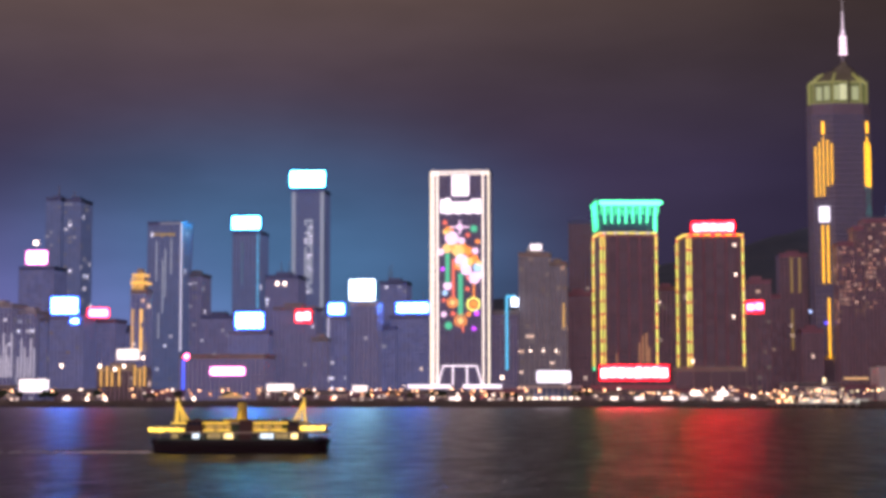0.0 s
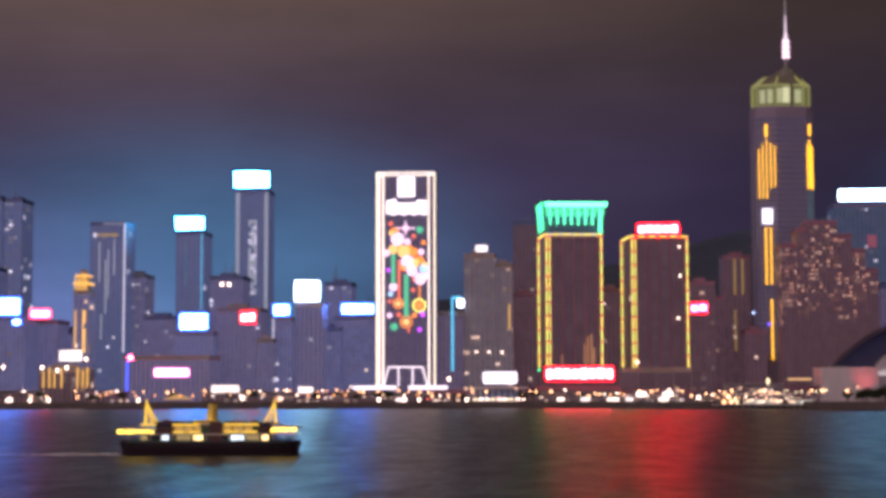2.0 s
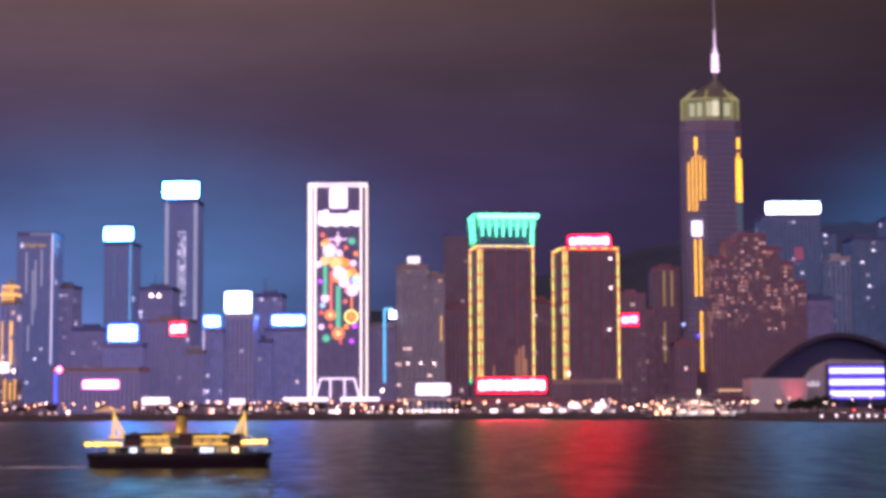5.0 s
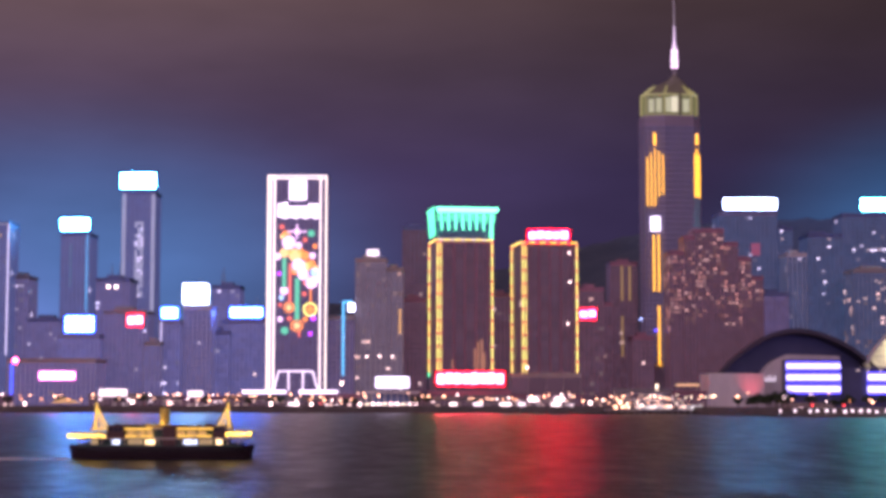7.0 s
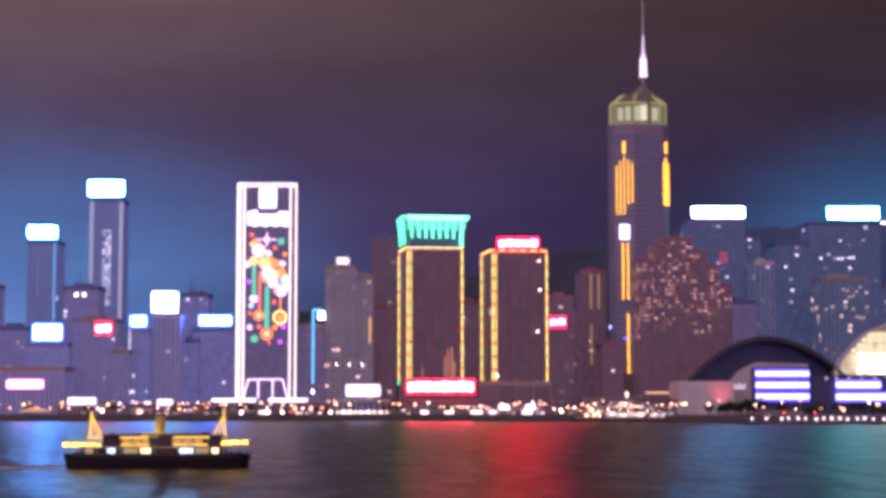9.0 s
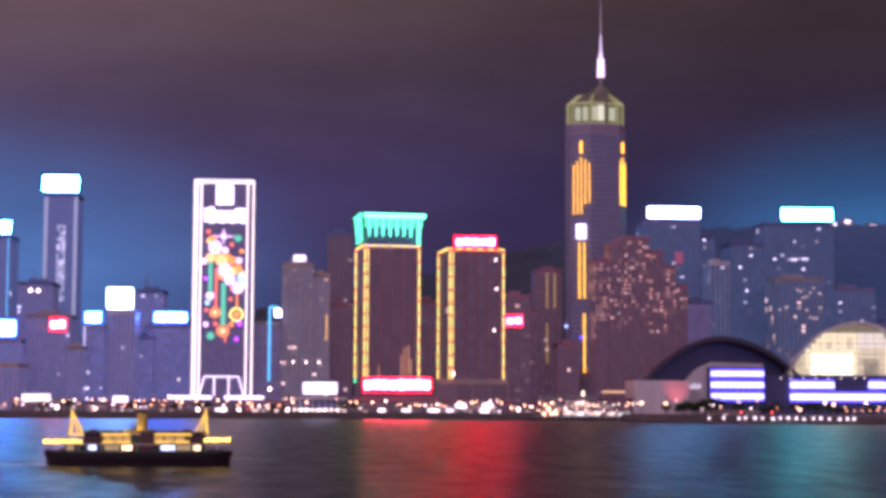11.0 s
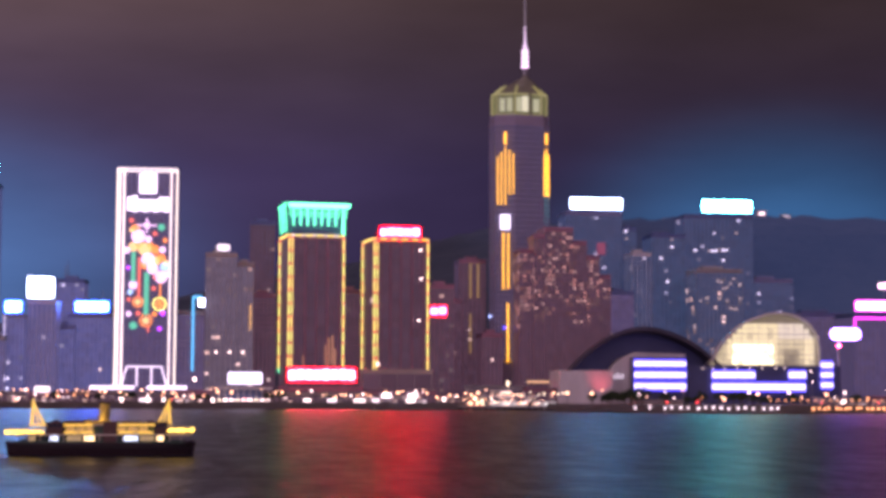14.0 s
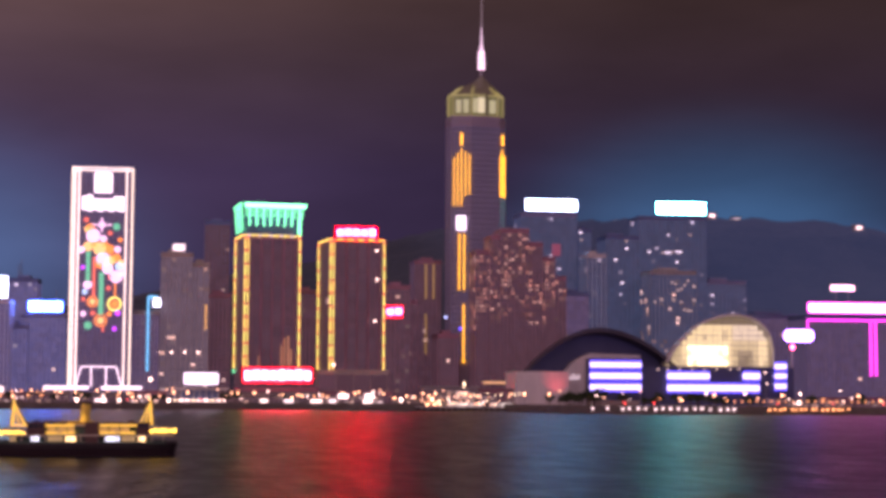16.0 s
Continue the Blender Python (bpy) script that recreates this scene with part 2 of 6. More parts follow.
G_CABIN = glow("ferry_cabin_lamp", (1.0, 0.74, 0.28), 2.6)
G_CABINCOOL = glow("ferry_cool_lamp", (0.75, 0.95, 1.0), 1.5)
G_GOLDGLASS = window_glow("lit_gold_glass", (0.84, 0.84, 0.20), (0.88, 0.90, 0.34), 0.20, 0.40, 1)
G_CROWN = window_glow("dim_gold_glass", (0.66, 0.78, 0.20), (0.72, 0.82, 0.30), 0.06, 0.16, 1)
G_SPIRE = glow("pink_white_spire_light", (1.0, 0.78, 0.88), 1.6)
G_EDGE = glow("pale_edge_light", (0.62, 0.74, 0.84), 0.42)
G_EDGEBRIGHT = glow("white_edge_light", (0.80, 0.82, 0.95), 0.9)
G_WALLGLOW = glow("pale_wall_glow", (0.82, 0.80, 0.90), 0.62)
G_EDGEPANEL = glow("clock_panel_light", (0.95, 0.92, 1.0), 1.6)
G_CREAM = glow("cream_canopy_light", (1.0, 0.88, 0.78), 1.5)
G_DIMGOLD = glow("dim_gold_tube", (0.9, 0.6, 0.1), 0.28)
G_FACADE = glow("festive_white_neon", (1.0, 0.90, 0.95), 1.5)
W_WARM = window_glow("warm_lit_rooms", (1.0, 0.62, 0.40), (1.0, 0.85, 0.70), 0.12, 1.5, 3)
W_COOL = window_glow("cool_lit_rooms", (0.75, 0.82, 1.0), (0.95, 0.92, 1.0), 0.12, 1.5, 3)
W_COPPER = window_glow("copper_lit_rooms", (1.0, 0.42, 0.26), (1.0, 0.66, 0.48), 0.08, 0.85, 2.0)
W_SHOP = window_glow("bright_shop_fronts", (1.0, 0.66, 0.40), (1.0, 0.86, 0.74), 0.20, 2.4, 2.6)
# faint, nearly even pane emission stands in for haze over the facades
D_MAUVE = window_glow("mauve_haze_panes", (0.42, 0.35, 0.66), (0.48, 0.37, 0.60), 0.135, 0.175, 1.2)
D_BLUE = window_glow("blue_haze_panes", (0.34, 0.40, 0.86), (0.40, 0.42, 0.80), 0.19, 0.25, 1.2)
D_SLATE = window_glow("slate_haze_panes", (0.20, 0.38, 0.68), (0.26, 0.38, 0.64), 0.115, 0.15, 1.2)
D_FAR = window_glow("far_haze_panes", (0.30, 0.42, 0.86), (0.34, 0.42, 0.80), 0.19, 0.22, 1.2)
D_GREY = window_glow("grey_haze_panes", (0.58, 0.50, 0.60), (0.62, 0.50, 0.56), 0.13, 0.165, 1.2)
D_VIOLET = window_glow("violet_haze_panes", (0.38, 0.41, 0.80), (0.43, 0.40, 0.74), 0.18, 0.22, 1.2)
D_SHAFT = window_glow("shaft_haze_panes", (0.42, 0.37, 0.64), (0.46, 0.38, 0.60), 0.095, 0.115, 1.2)
D_BROWN = window_glow("brown_haze_panes", (0.66, 0.34, 0.40), (0.60, 0.36, 0.46), 0.075, 0.105, 1.2)



# ---- mesh helpers ----
def box(bm, x0, x1, y0, y1, z0, z1):
    vs = [bm.verts.new(c) for c in ((x0, y0, z0), (x1, y0, z0), (x1, y1, z0), (x0, y1, z0), (x0, y0, z1), (x1, y0, z1), (x1, y1, z1), (x0, y1, z1))]
    for q in ((0, 3, 2, 1), (4, 5, 6, 7), (0, 1, 5, 4), (1, 2, 6, 5), (2, 3, 7, 6), (3, 0, 4, 7)):
        bm.faces.new([vs[i] for i in q])


def tube(bm, a, b, r0, r1=None, sides=8):
    a, b = Vector(a), Vector(b)
    r1 = r0 if r1 is None else r1
    turn = (b - a).to_track_quat("Z", "Y").to_matrix()
    rings = []
    for c, r in ((a, r0), (b, r1)):
        rings.append([bm.verts.new(c + turn @ Vector((r * math.cos(2 * math.pi * i / sides), r * math.sin(2 * math.pi * i / sides), 0))) for i in range(sides)])
    for i in range(sides):
        j = (i + 1) % sides
        bm.faces.new((rings[0][i], rings[0][j], rings[1][j], rings[1][i]))
    bm.faces.new(rings[0][::-1])
    bm.faces.new(rings[1])


def prism(bm, outline, y0, y1):
    """An outline of (x, z), counter-clockwise as seen from the harbour, drawn out from y0 to y1."""
    front = [bm.verts.new((x, y0, z)) for x, z in outline]
    back = [bm.verts.new((x, y1, z)) for x, z in outline]
    bm.faces.new(front)
    bm.faces.new(back[::-1])
    for i in range(len(outline)):
        j = (i + 1) % len(outline)
        bm.faces.new((front[j], front[i], back[i], back[j]))


def bevelled(bm, width):
    bmesh.ops.bevel(bm, geom=list(bm.edges), offset=width, segments=2, affect="EDGES", profile=0.6)
    return bm


def ring(bm, x, y, z, r, t, sides=20):
    """A closed upright hoop of radius r and tube radius t."""
    loops = []
    for i in range(sides):
        c, h = math.cos(2 * math.pi * i / sides), math.sin(2 * math.pi * i / sides)
        loops.append([bm.verts.new((x + (r + t * math.cos(k * math.pi / 3)) * c, y + t * math.sin(k * math.pi / 3), z + (r + t * math.cos(k * math.pi / 3)) * h)) for k in range(6)])
    for i in range(sides):
        for k in range(6):
            bm.faces.new((loops[i][k], loops[i - 1][k], loops[i - 1][(k + 1) % 6], loops[i][(k + 1) % 6]))
    bmesh.ops.recalc_face_normals(bm, faces=bm.faces)


def disc(bm, x, y, z, r, depth=0.6, sides=20):
    prism(bm, [(x + r * math.cos(2 * math.pi * i / sides), z + r * math.sin(2 * math.pi * i / sides)) for i in range(sides)], y - depth, y)


def part(name, bm, mat, parent, label="", kind=""):
    me = bpy.data.meshes.new(name)
    bm.normal_update()
    bm.to_mesh(me)
    bm.free()
    me.materials.append(mat)
    ob = new(name, me)
    if parent:
        ob.parent = parent
    return tagged(ob, label, kind=kind)


def boxes(*rows):
    bm = bmesh.new()
    for row in rows:
        box(bm, *row)
    return bm


def thing(name, label, category, at=(0, 0, 0), turn=0, group="", kind=""):
    ob = new(name)
    ob.location = at
    ob.rotation_euler = (0, 0, radians(turn))
    return tagged(ob, label, category, group, kind)


GROUND_Z = 3.6


# ---- water, land, hill ----
bm = bmesh.new()
box(bm, -3000, 3000, -700, 1400, -6, 0)
tagged(part("water", bm, WATER, None), "dark rippled harbour water mirroring coloured city lights", "water", kind="structure")

QUAY = [(-3000, 1090), (60, 1090), (75, 1062), (160, 1055), (185, 960), (205, 905), (470, 900), (520, 930), (3000, 930)]
bm = bmesh.new()
top = [bm.verts.new((x, y, GROUND_Z)) for x, y in QUAY] + [bm.verts.new((3000, 4200, GROUND_Z)), bm.verts.new((-3000, 4200, GROUND_Z))]
low = [bm.verts.new((v.co.x, v.co.y, -5)) for v in top]
bm.faces.new(top)
bm.faces.new(low[::-1])
for i in range(len(top)):
    j = (i + 1) % len(top)
    bm.faces.new((top[i], low[i], low[j], top[j]))
tagged(part("ground", bm, PAVING, None), "paved waterfront land behind a stone quay", "ground", kind="structure")
bm = bmesh.new()
for (xa, ya), (xb, yb) in zip(QUAY, QUAY[1:]):
    n = 1 if abs(xb - xa) > 1000 else max(1, int(math.hypot(xb - xa, yb - ya) / 60))
    for k in range(n):
        a, b = k / n, (k + 1) / n
        p, q = (xa + (xb - xa) * a, ya + (yb - ya) * a), (xa + (xb - xa) * b, ya + (yb - ya) * b)
        vs = [bm.verts.new(c) for c in ((p[0], p[1] - 0.6, -1), (q[0], q[1] - 0.6, -1), (q[0], q[1] - 0.6, 4.5), (p[0], p[1] - 0.6, 4.5), (p[0], p[1] + 0.3, 4.5), (q[0], q[1] + 0.3, 4.5))]
        bm.faces.new(vs[:4])
        bm.faces.new((vs[3], vs[2], vs[5], vs[4]))
tagged(part("seawall", bm, STONE, None), "weathered stone seawall along the far shore", "seawall", kind="structure")


def hill_z(x, y):
    s = math.sin(max(0, min(1, (y - 1750) / 800)) * math.pi / 2)
    crest = 120 + 18 * math.sin(x / 330 + 0.6) + 16 * math.sin(x / 140 + 2) + 138 / (1 + math.exp(-(x - 150) / 90))
    return GROUND_Z + s * crest + 14 * s * noise.noise((x / 90, y / 90, 0.3)) + 5 * s * noise.noise((x / 25, y / 25, 1.3))


def hillside():
    bm = bmesh.new()
    nx, ny = 240, 40
    grid = [[bm.verts.new((x, y, hill_z(x, y))) for x in (-1800 + 3600 * i / nx for i in range(nx + 1))] for y in (1750 + 1100 * j / ny for j in range(ny + 1))]
    for j in range(ny):
        for i in range(nx):
            bm.faces.new((grid[j][i], grid[j][i + 1], grid[j + 1][i + 1], grid[j + 1][i]))
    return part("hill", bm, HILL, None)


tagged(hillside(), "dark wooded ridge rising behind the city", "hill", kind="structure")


# ---- towers ----
def facade(parent, x0, x1, y, z0, z1, depth, wall, dim, lit, share, bay=3.4, floor=3.7, pier=0.26, seed=1, span=(0.0, 1.0)):
    """Body, projecting piers and floor bands, and panes between them; a share of the rooms, in clusters, is lit."""
    rng = random.Random(seed)
    part("wall", boxes((x0, x1, y, y + depth, z0, z1)), wall, parent)
    rib, dark, bright = bmesh.new(), bmesh.new(), bmesh.new()
    rooms = []
    n = max(2, round((x1 - x0) / bay))
    m = max(2, round((z1 - z0 - 2) / floor))
    step, rise = (x1 - x0) / n, (z1 - z0 - 2) / m
    for i in range(n + 1):
        cx = x0 + i * step
        box(rib, cx - pier / 2, cx + pier / 2, y - 0.3, y + 0.2, z0, z1 + 0.6)
    for j in range(m + 1):
        cz = z0 + j * rise
        box(rib, x0, x1, y - 0.2, y + 0.1, cz - 0.06, cz + 0.06)
    part("facade_grid", rib, wall, parent, kind="stuff")
    k = max(2, round(depth / bay / 1.4))
    for j in range(m):
        cz = z0 + j * rise
        inside = span[0] <= (j + 0.5) / m <= span[1]
        for i in range(n):
            cx = x0 + i * step
            chance = share * max(0.0, 1.0 + 2.2 * noise.noise((cx / 17 + seed, cz / 22, seed * 1.7)))
            a, b = cx + pier / 2 + 0.03, cx + step - pier / 2 - 0.03
            dark.faces.new([dark.verts.new(c) for c in ((a, y - 0.06, cz + 0.07), (b, y - 0.06, cz + 0.07), (b, y - 0.06, cz + rise - 0.07), (a, y - 0.06, cz + rise - 0.07))])
            if inside and rng.random() < chance:    # the lit room fills part of its bay
                w = (b - a) * rng.uniform(0.5, 0.95)
                a += (b - a - w) * rng.random()
                low, high = cz + rise * rng.uniform(0.2, 0.35), cz + rise * rng.uniform(0.7, 0.85)
                rooms.append((a, a + w, y - 0.18, y - 0.07, low, high))
        for i in range(k):
            cy = y + depth * (i + 0.15) / k
            e = cy + depth * 0.7 / k
            for sx, s in ((x0 - 0.06, 1), (x1 + 0.06, -1)):
                bm = bright if inside and rng.random() < share * 0.6 else dark
                bm.faces.new([bm.verts.new(c) for c in ((sx, e, cz + 0.07), (sx, cy, cz + 0.07), (sx, cy, cz + rise - 0.07), (sx, e, cz + rise - 0.07))][::s])
    part("glazing", dark, dim, parent, "rows of panes glowing faintly for haze", "stuff")
    if len(rooms) <= 70:
        for room in rooms:
            part("window", boxes(room), lit, parent)
    else:
        for room in rooms:
            box(bright, *room)
    if len(bright.faces):
        part("lit_glazing", bright, lit, parent, "scattered lit windows", "stuff")
    else:
        bright.free()


def rooftop(parent, x0, x1, y, z, depth, mat, mast=0.0, seed=1, plant=True):
    rng = random.Random(seed)
    w = x1 - x0
    for row in ((x0 - 0.4, x1 + 0.4, y - 0.4, y + 0.6), (x0 - 0.4, x1 + 0.4, y + depth - 0.6, y + depth + 0.4), (x0 - 0.4, x0 + 0.6, y + 0.6, y + depth - 0.6), (x1 - 0.6, x1 + 0.4, y + 0.6, y + depth - 0.6)):
        part("parapet", boxes((*row, z, z + 1.2)), mat, parent)
    a = x0 + w * rng.uniform(0.15, 0.3)
    if plant:
        part("plant_room", bevelled(boxes((a, a + w * 0.45, y + depth * 0.35, y + depth * 0.8, z, z + 4.2)), 0.2), mat, parent)
    if mast:
        for _ in range(2):
            bm = bmesh.new()
            mx = a + w * rng.uniform(0.0, 0.45)
            tube(bm, (mx, y + depth * 0.5, z + 3), (mx, y + depth * 0.5, z + 4 + mast * rng.uniform(0.6, 1)), 0.45, 0.15)
            part("mast", bm, STEEL, parent)


def tower(name, label, x0, x1, y, z, depth=32, wall=GLASS_DARK, dim=D_MAUVE, lit=W_WARM, share=0.02, bay=3.4, floor=3.7, mast=0.0, seed=1, plant=True, span=(0.0, 1.0), category="tower", turn=0.0):
    """A tower whose front stands at y; turned about the middle of its front."""
    cx = (x0 + x1) / 2
    t = thing(name, label, category, (cx, y, 0), turn)
    facade(t, x0 - cx, x1 - cx, 0, GROUND_Z - 0.5, z, depth, wall, dim, lit, share, bay, floor, seed=seed, span=span)
    rooftop(t, x0 - cx, x1 - cx, 0, z, depth, wall, mast, seed, plant)
    return t


def line(parent, a, b, mat, r=0.6, name="neon_tube"):
    """A light tube between two places of the world, on a thing that is not turned."""
    o = parent.location
    bm = bmesh.new()
    tube(bm, Vector(a) - o, Vector(b) - o, r)
    return part(name, bm, mat, parent)


def slab(parent, name, mat, x0, x1, y0, y1, z0, z1, bevel=0.2):
    o = parent.location
    bm = boxes((x0 - o.x, x1 - o.x, y0 - o.y, y1 - o.y, z0 - o.z, z1 - o.z))
    return part(name, bevelled(bm, bevel) if bevel else bm, mat, parent)


def rounded_plate(x0, x1, y0, y1, z0, z1, r):
    """An upright plate with round corners."""
    bm = bmesh.new()
    outline = []
    for cx, cz, a0 in ((x1 - r, z0 + r, -90), (x1 - r, z1 - r, 0), (x0 + r, z1 - r, 90), (x0 + r, z0 + r, 180)):
        outline += [(cx + r * math.cos(radians(a0 + 15 * k)), cz + r * math.sin(radians(a0 + 15 * k))) for k in range(7)]
    prism(bm, outline, y0, y1)
    return bm


def light_sign(label, x0, x1, y, z0, z1, face, rim, legs=4.0, wall=0.0, name="rooftop_sign", rim_r=0.4, group="", corner=0.55):
    """A light box: housing, glowing face, coloured tubes added round the edge for its halo, and struts down to its roof
    or brackets back to its wall.
    """
    t = thing(name, label, "sign", group=group)
    dx, dz = min(1.9, 0.09 * (x1 - x0)), min(1.3, 0.12 * (z1 - z0))
    x0, x1, z0, z1 = x0 + dx, x1 - dx, z0 + dz, z1 - dz
    housing = part("housing", bevelled(boxes((x0, x1, y + 0.3, y + 2.0, z0, z1)), 0.25), SIGN_BACK, t)
    part("face", rounded_plate(x0 + 0.55, x1 - 0.55, y - 0.1, y + 0.26, z0 + 0.55, z1 - 0.55, min(corner * 2.6, 0.3 * (z1 - z0))), face, housing)
    for a, b in (((x0, z0), (x1, z0)), ((x1, z0), (x1, z1)), ((x1, z1), (x0, z1)), ((x0, z1), (x0, z0))):
        bm = bmesh.new()
        tube(bm, (a[0], y, a[1]), (b[0], y, b[1]), rim_r)
        part("neon_edge", bm, rim, housing)
    n = max(2, int((x1 - x0) / 9))
    for i in range(n):
        bm = bmesh.new()
        cx = x0 + (x1 - x0) * (i + 0.5) / n
        if wall:
            tube(bm, (cx, y + 1.8, (z0 + z1) / 2), (cx, y + wall + 0.5, (z0 + z1) / 2), 0.35)
        else:
            tube(bm, (cx, y + 1.2, z0 + 0.2), (cx, y + 1.2, z0 - legs), 0.35)
        part("bracket" if wall else "strut", bm, STEEL, t)
    return t


def block_sign(label, x0, x1, y, z0, z1, count, mat, rim, legs=4.0, seed=1, wall=0.0):
    """A sign of plain upright blocks on a rail; tubes above and below and a red board behind are added for its halo."""
    t = thing("rooftop_sign", label, "sign")
    rng = random.Random(seed)
    part("rail", boxes((x0, x1, y + 0.6, y + 1.2, z0 - 0.2, z0 + 0.6)), SIGN_BACK, t)
    edge = min(2.0, 0.5 + 0.04 * (x1 - x0))
    # added red board, wider than the blocks, to carry their halo
    part("backing", bevelled(boxes((x0 - edge, x1 + edge, y + 1.3, y + 1.6, z0 - edge * 0.6, z1 + edge * 0.8)), 0.1), SIGN_RED, t, "added red board for the sign's halo")
    step = (x1 - x0) / count
    for i in range(count):
        a = x0 + i * step + step * 0.085
        b = x0 + (i + 1) * step - step * 0.085
        part("block", bevelled(boxes((a, b, y, y + 1.28, z0 + 0.8 + rng.uniform(0, 0.5), z1 - 0.5 - rng.uniform(0, 0.9))), 0.3), mat, t)
    for z in (z0 - 0.6, z1 + 0.6):
        bm = bmesh.new()
        tube(bm, (x0 - 0.4, y + 1.0, z), (x1 + 0.4, y + 1.0, z), 0.35)
        part("neon_line", bm, rim, t)
    for i in range(3):
        bm = bmesh.new()
        cx = x0 + (x1 - x0) * (i + 0.5) / 3
        tube(bm, (cx, y + 1.45, z0 + 0.4), (cx, y + 1.45 + wall, z0 + 0.4 if wall else z0 - legs), 0.35)
        part("strut", bm, STEEL, t)
    return t


def lamp_on(label, x, y, z, r, mat, drop=3.0, back=0.0):
    """A floodlight globe on a short post or wall arm."""
    t = thing("floodlight", label, "lamp")
    bm = bmesh.new()
    bmesh.ops.create_icosphere(bm, subdivisions=2, radius=r, matrix=Matrix.Translation((x, y, z)))
    part("bulb", bm, mat, t)
    bm = bmesh.new()
    tube(bm, (x, y, z - r * 0.6), (x, y + back, z - r * 0.6 - drop), 0.25)
    part("post", bm, STEEL, t)
    return t


# -- west end of the skyline
tower("office_tower", "tall slim dark blue tower with few lit windows", -477.4, -464.2, 1420.0, 177.9, wall=GLASS_DARK, dim=D_FAR, lit=W_COOL, share=0.04, mast=12, seed=3)
tower("office_tower", "tall slim dark tower with columns of lit windows", -462.9, -447.6, 1425.0, 177.2, wall=GLASS_DARK, dim=D_FAR, lit=W_COOL, share=0.14, mast=8, seed=4)
t = tower("apartment_block", "pale floodlit block with tall bright window bays", -479.5, -442.6, 1250.0, 76.5, wall=PALE, dim=D_VIOLET, lit=W_COOL, share=0.08, seed=5, category="building")
fl0, fl1, fly, flz0, flz1 = -454.9, -442.4, 1249.2, 21.1, 54.8
# glowing tubes stand in for floodlight on the wall bays
for k in range(7):
    line(t, (fl0 + (fl1 - fl0) * k / 6, fly, flz0), (fl0 + (fl1 - fl0) * k / 6, fly, flz1 - 9 * (k % 3)), G_WALLGLOW, 0.5, "uplight_strip")
t = tower("apartment_block", "pale floodlit block beside the shore road", -446.1, -428.9, 1262.0, 71.7, wall=PALE, dim=D_VIOLET, lit=W_COOL, share=0.10, seed=6, category="building")
fl0, fl1, fly, flz0, flz1 = -444.1, -428.8, 1261.2, 21.2, 50.8
# the same tubes for this block's floodlit wall
for k in range(7):
    line(t, (fl0 + (fl1 - fl0) * k / 6, fly, flz0), (fl0 + (fl1 - fl0) * k / 6, fly, flz1 - 7 * ((k + 1) % 3)), G_WALLGLOW, 0.5, "uplight_strip")
tower("apartment_block", "grey block behind a pale frontage", -431.5, -422.4, 1272.0, 66.0, wall=CONCRETE, dim=D_BLUE, lit=W_COOL, share=0.05, seed=7, category="building")
tower("office_tower", "dark tower carrying a pink sign with a round lamp", -460.0, -430.9, 1310.0, 109.4, wall=GLASS_DARK, dim=D_BLUE, seed=8, plant=False)
light_sign("pink-white light box on a dark tower", -456.8, -435.2, 1311.0, 110.8, 124.5, G_PINKWHITE, G_PINKRIM)
lamp_on("round white lamp above a pink sign", *(lambda x, z: (x, 1313, z))(-447.4, 129.7), 2.0, G_LAMPWHITE, 8)
tower("office_tower", "dark blue tower below a blue-white sign", -405.9, -379.7, 1230.0, 65.8, wall=GLASS_BLUE, dim=D_BLUE, seed=9, plant=False)
light_sign("wide blue-white glowing rooftop light box", -406.9, -382.8, 1231.0, 67.5, 82.0, G_BLUEBOX, G_BLUE, rim_r=0.7)
light_sign("small blue-white box fixed below a larger sign", -389.3, -381.9, 1227.5, 60.5, 65.2, G_BLUEBOX, G_BLUE, wall=2.5, name="wall_sign")
tower("office_tower", "dark bronze tower below a pink-red sign", -389.3, -365.1, 1262.0, 64.8, wall=GLASS_BROWN, dim=D_BLUE, seed=10, plant=False)
light_sign("pink-red glowing rooftop light box", -388.8, -369.1, 1263.0, 66.2, 74.9, G_PINKBOX, G_REDSOFT)

# -- golden tower with a cap like a pagoda
t = tower("gold_tower", "slim beige tower with gold-glowing cap tiers and tubes", -348.2, -336.8, 1246.0, 86.3, depth=18, wall=BEIGE, dim=D_BLUE, lit=W_WARM, share=0.12, seed=11, plant=False)
gx0, gx1, gy, gz0, gz1 = -347.9, -337.3, 1246.0, 86.3, 104.8
# alternate tiers glow gold themselves, in place of floodlight on the cap
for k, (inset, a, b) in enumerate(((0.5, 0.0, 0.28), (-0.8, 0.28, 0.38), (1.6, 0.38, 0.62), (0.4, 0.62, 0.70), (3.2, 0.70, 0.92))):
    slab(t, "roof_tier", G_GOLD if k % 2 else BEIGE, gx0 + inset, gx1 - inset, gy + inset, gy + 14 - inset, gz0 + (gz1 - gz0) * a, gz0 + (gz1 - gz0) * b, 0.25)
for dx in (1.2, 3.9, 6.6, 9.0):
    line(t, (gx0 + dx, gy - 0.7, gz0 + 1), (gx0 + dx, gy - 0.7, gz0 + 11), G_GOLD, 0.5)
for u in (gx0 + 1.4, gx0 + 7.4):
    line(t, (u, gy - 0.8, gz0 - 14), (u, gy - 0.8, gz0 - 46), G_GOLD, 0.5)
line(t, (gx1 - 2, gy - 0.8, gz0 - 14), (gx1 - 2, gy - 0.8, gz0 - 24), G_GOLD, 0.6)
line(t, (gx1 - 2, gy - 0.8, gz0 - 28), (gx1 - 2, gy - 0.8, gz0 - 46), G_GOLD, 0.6)
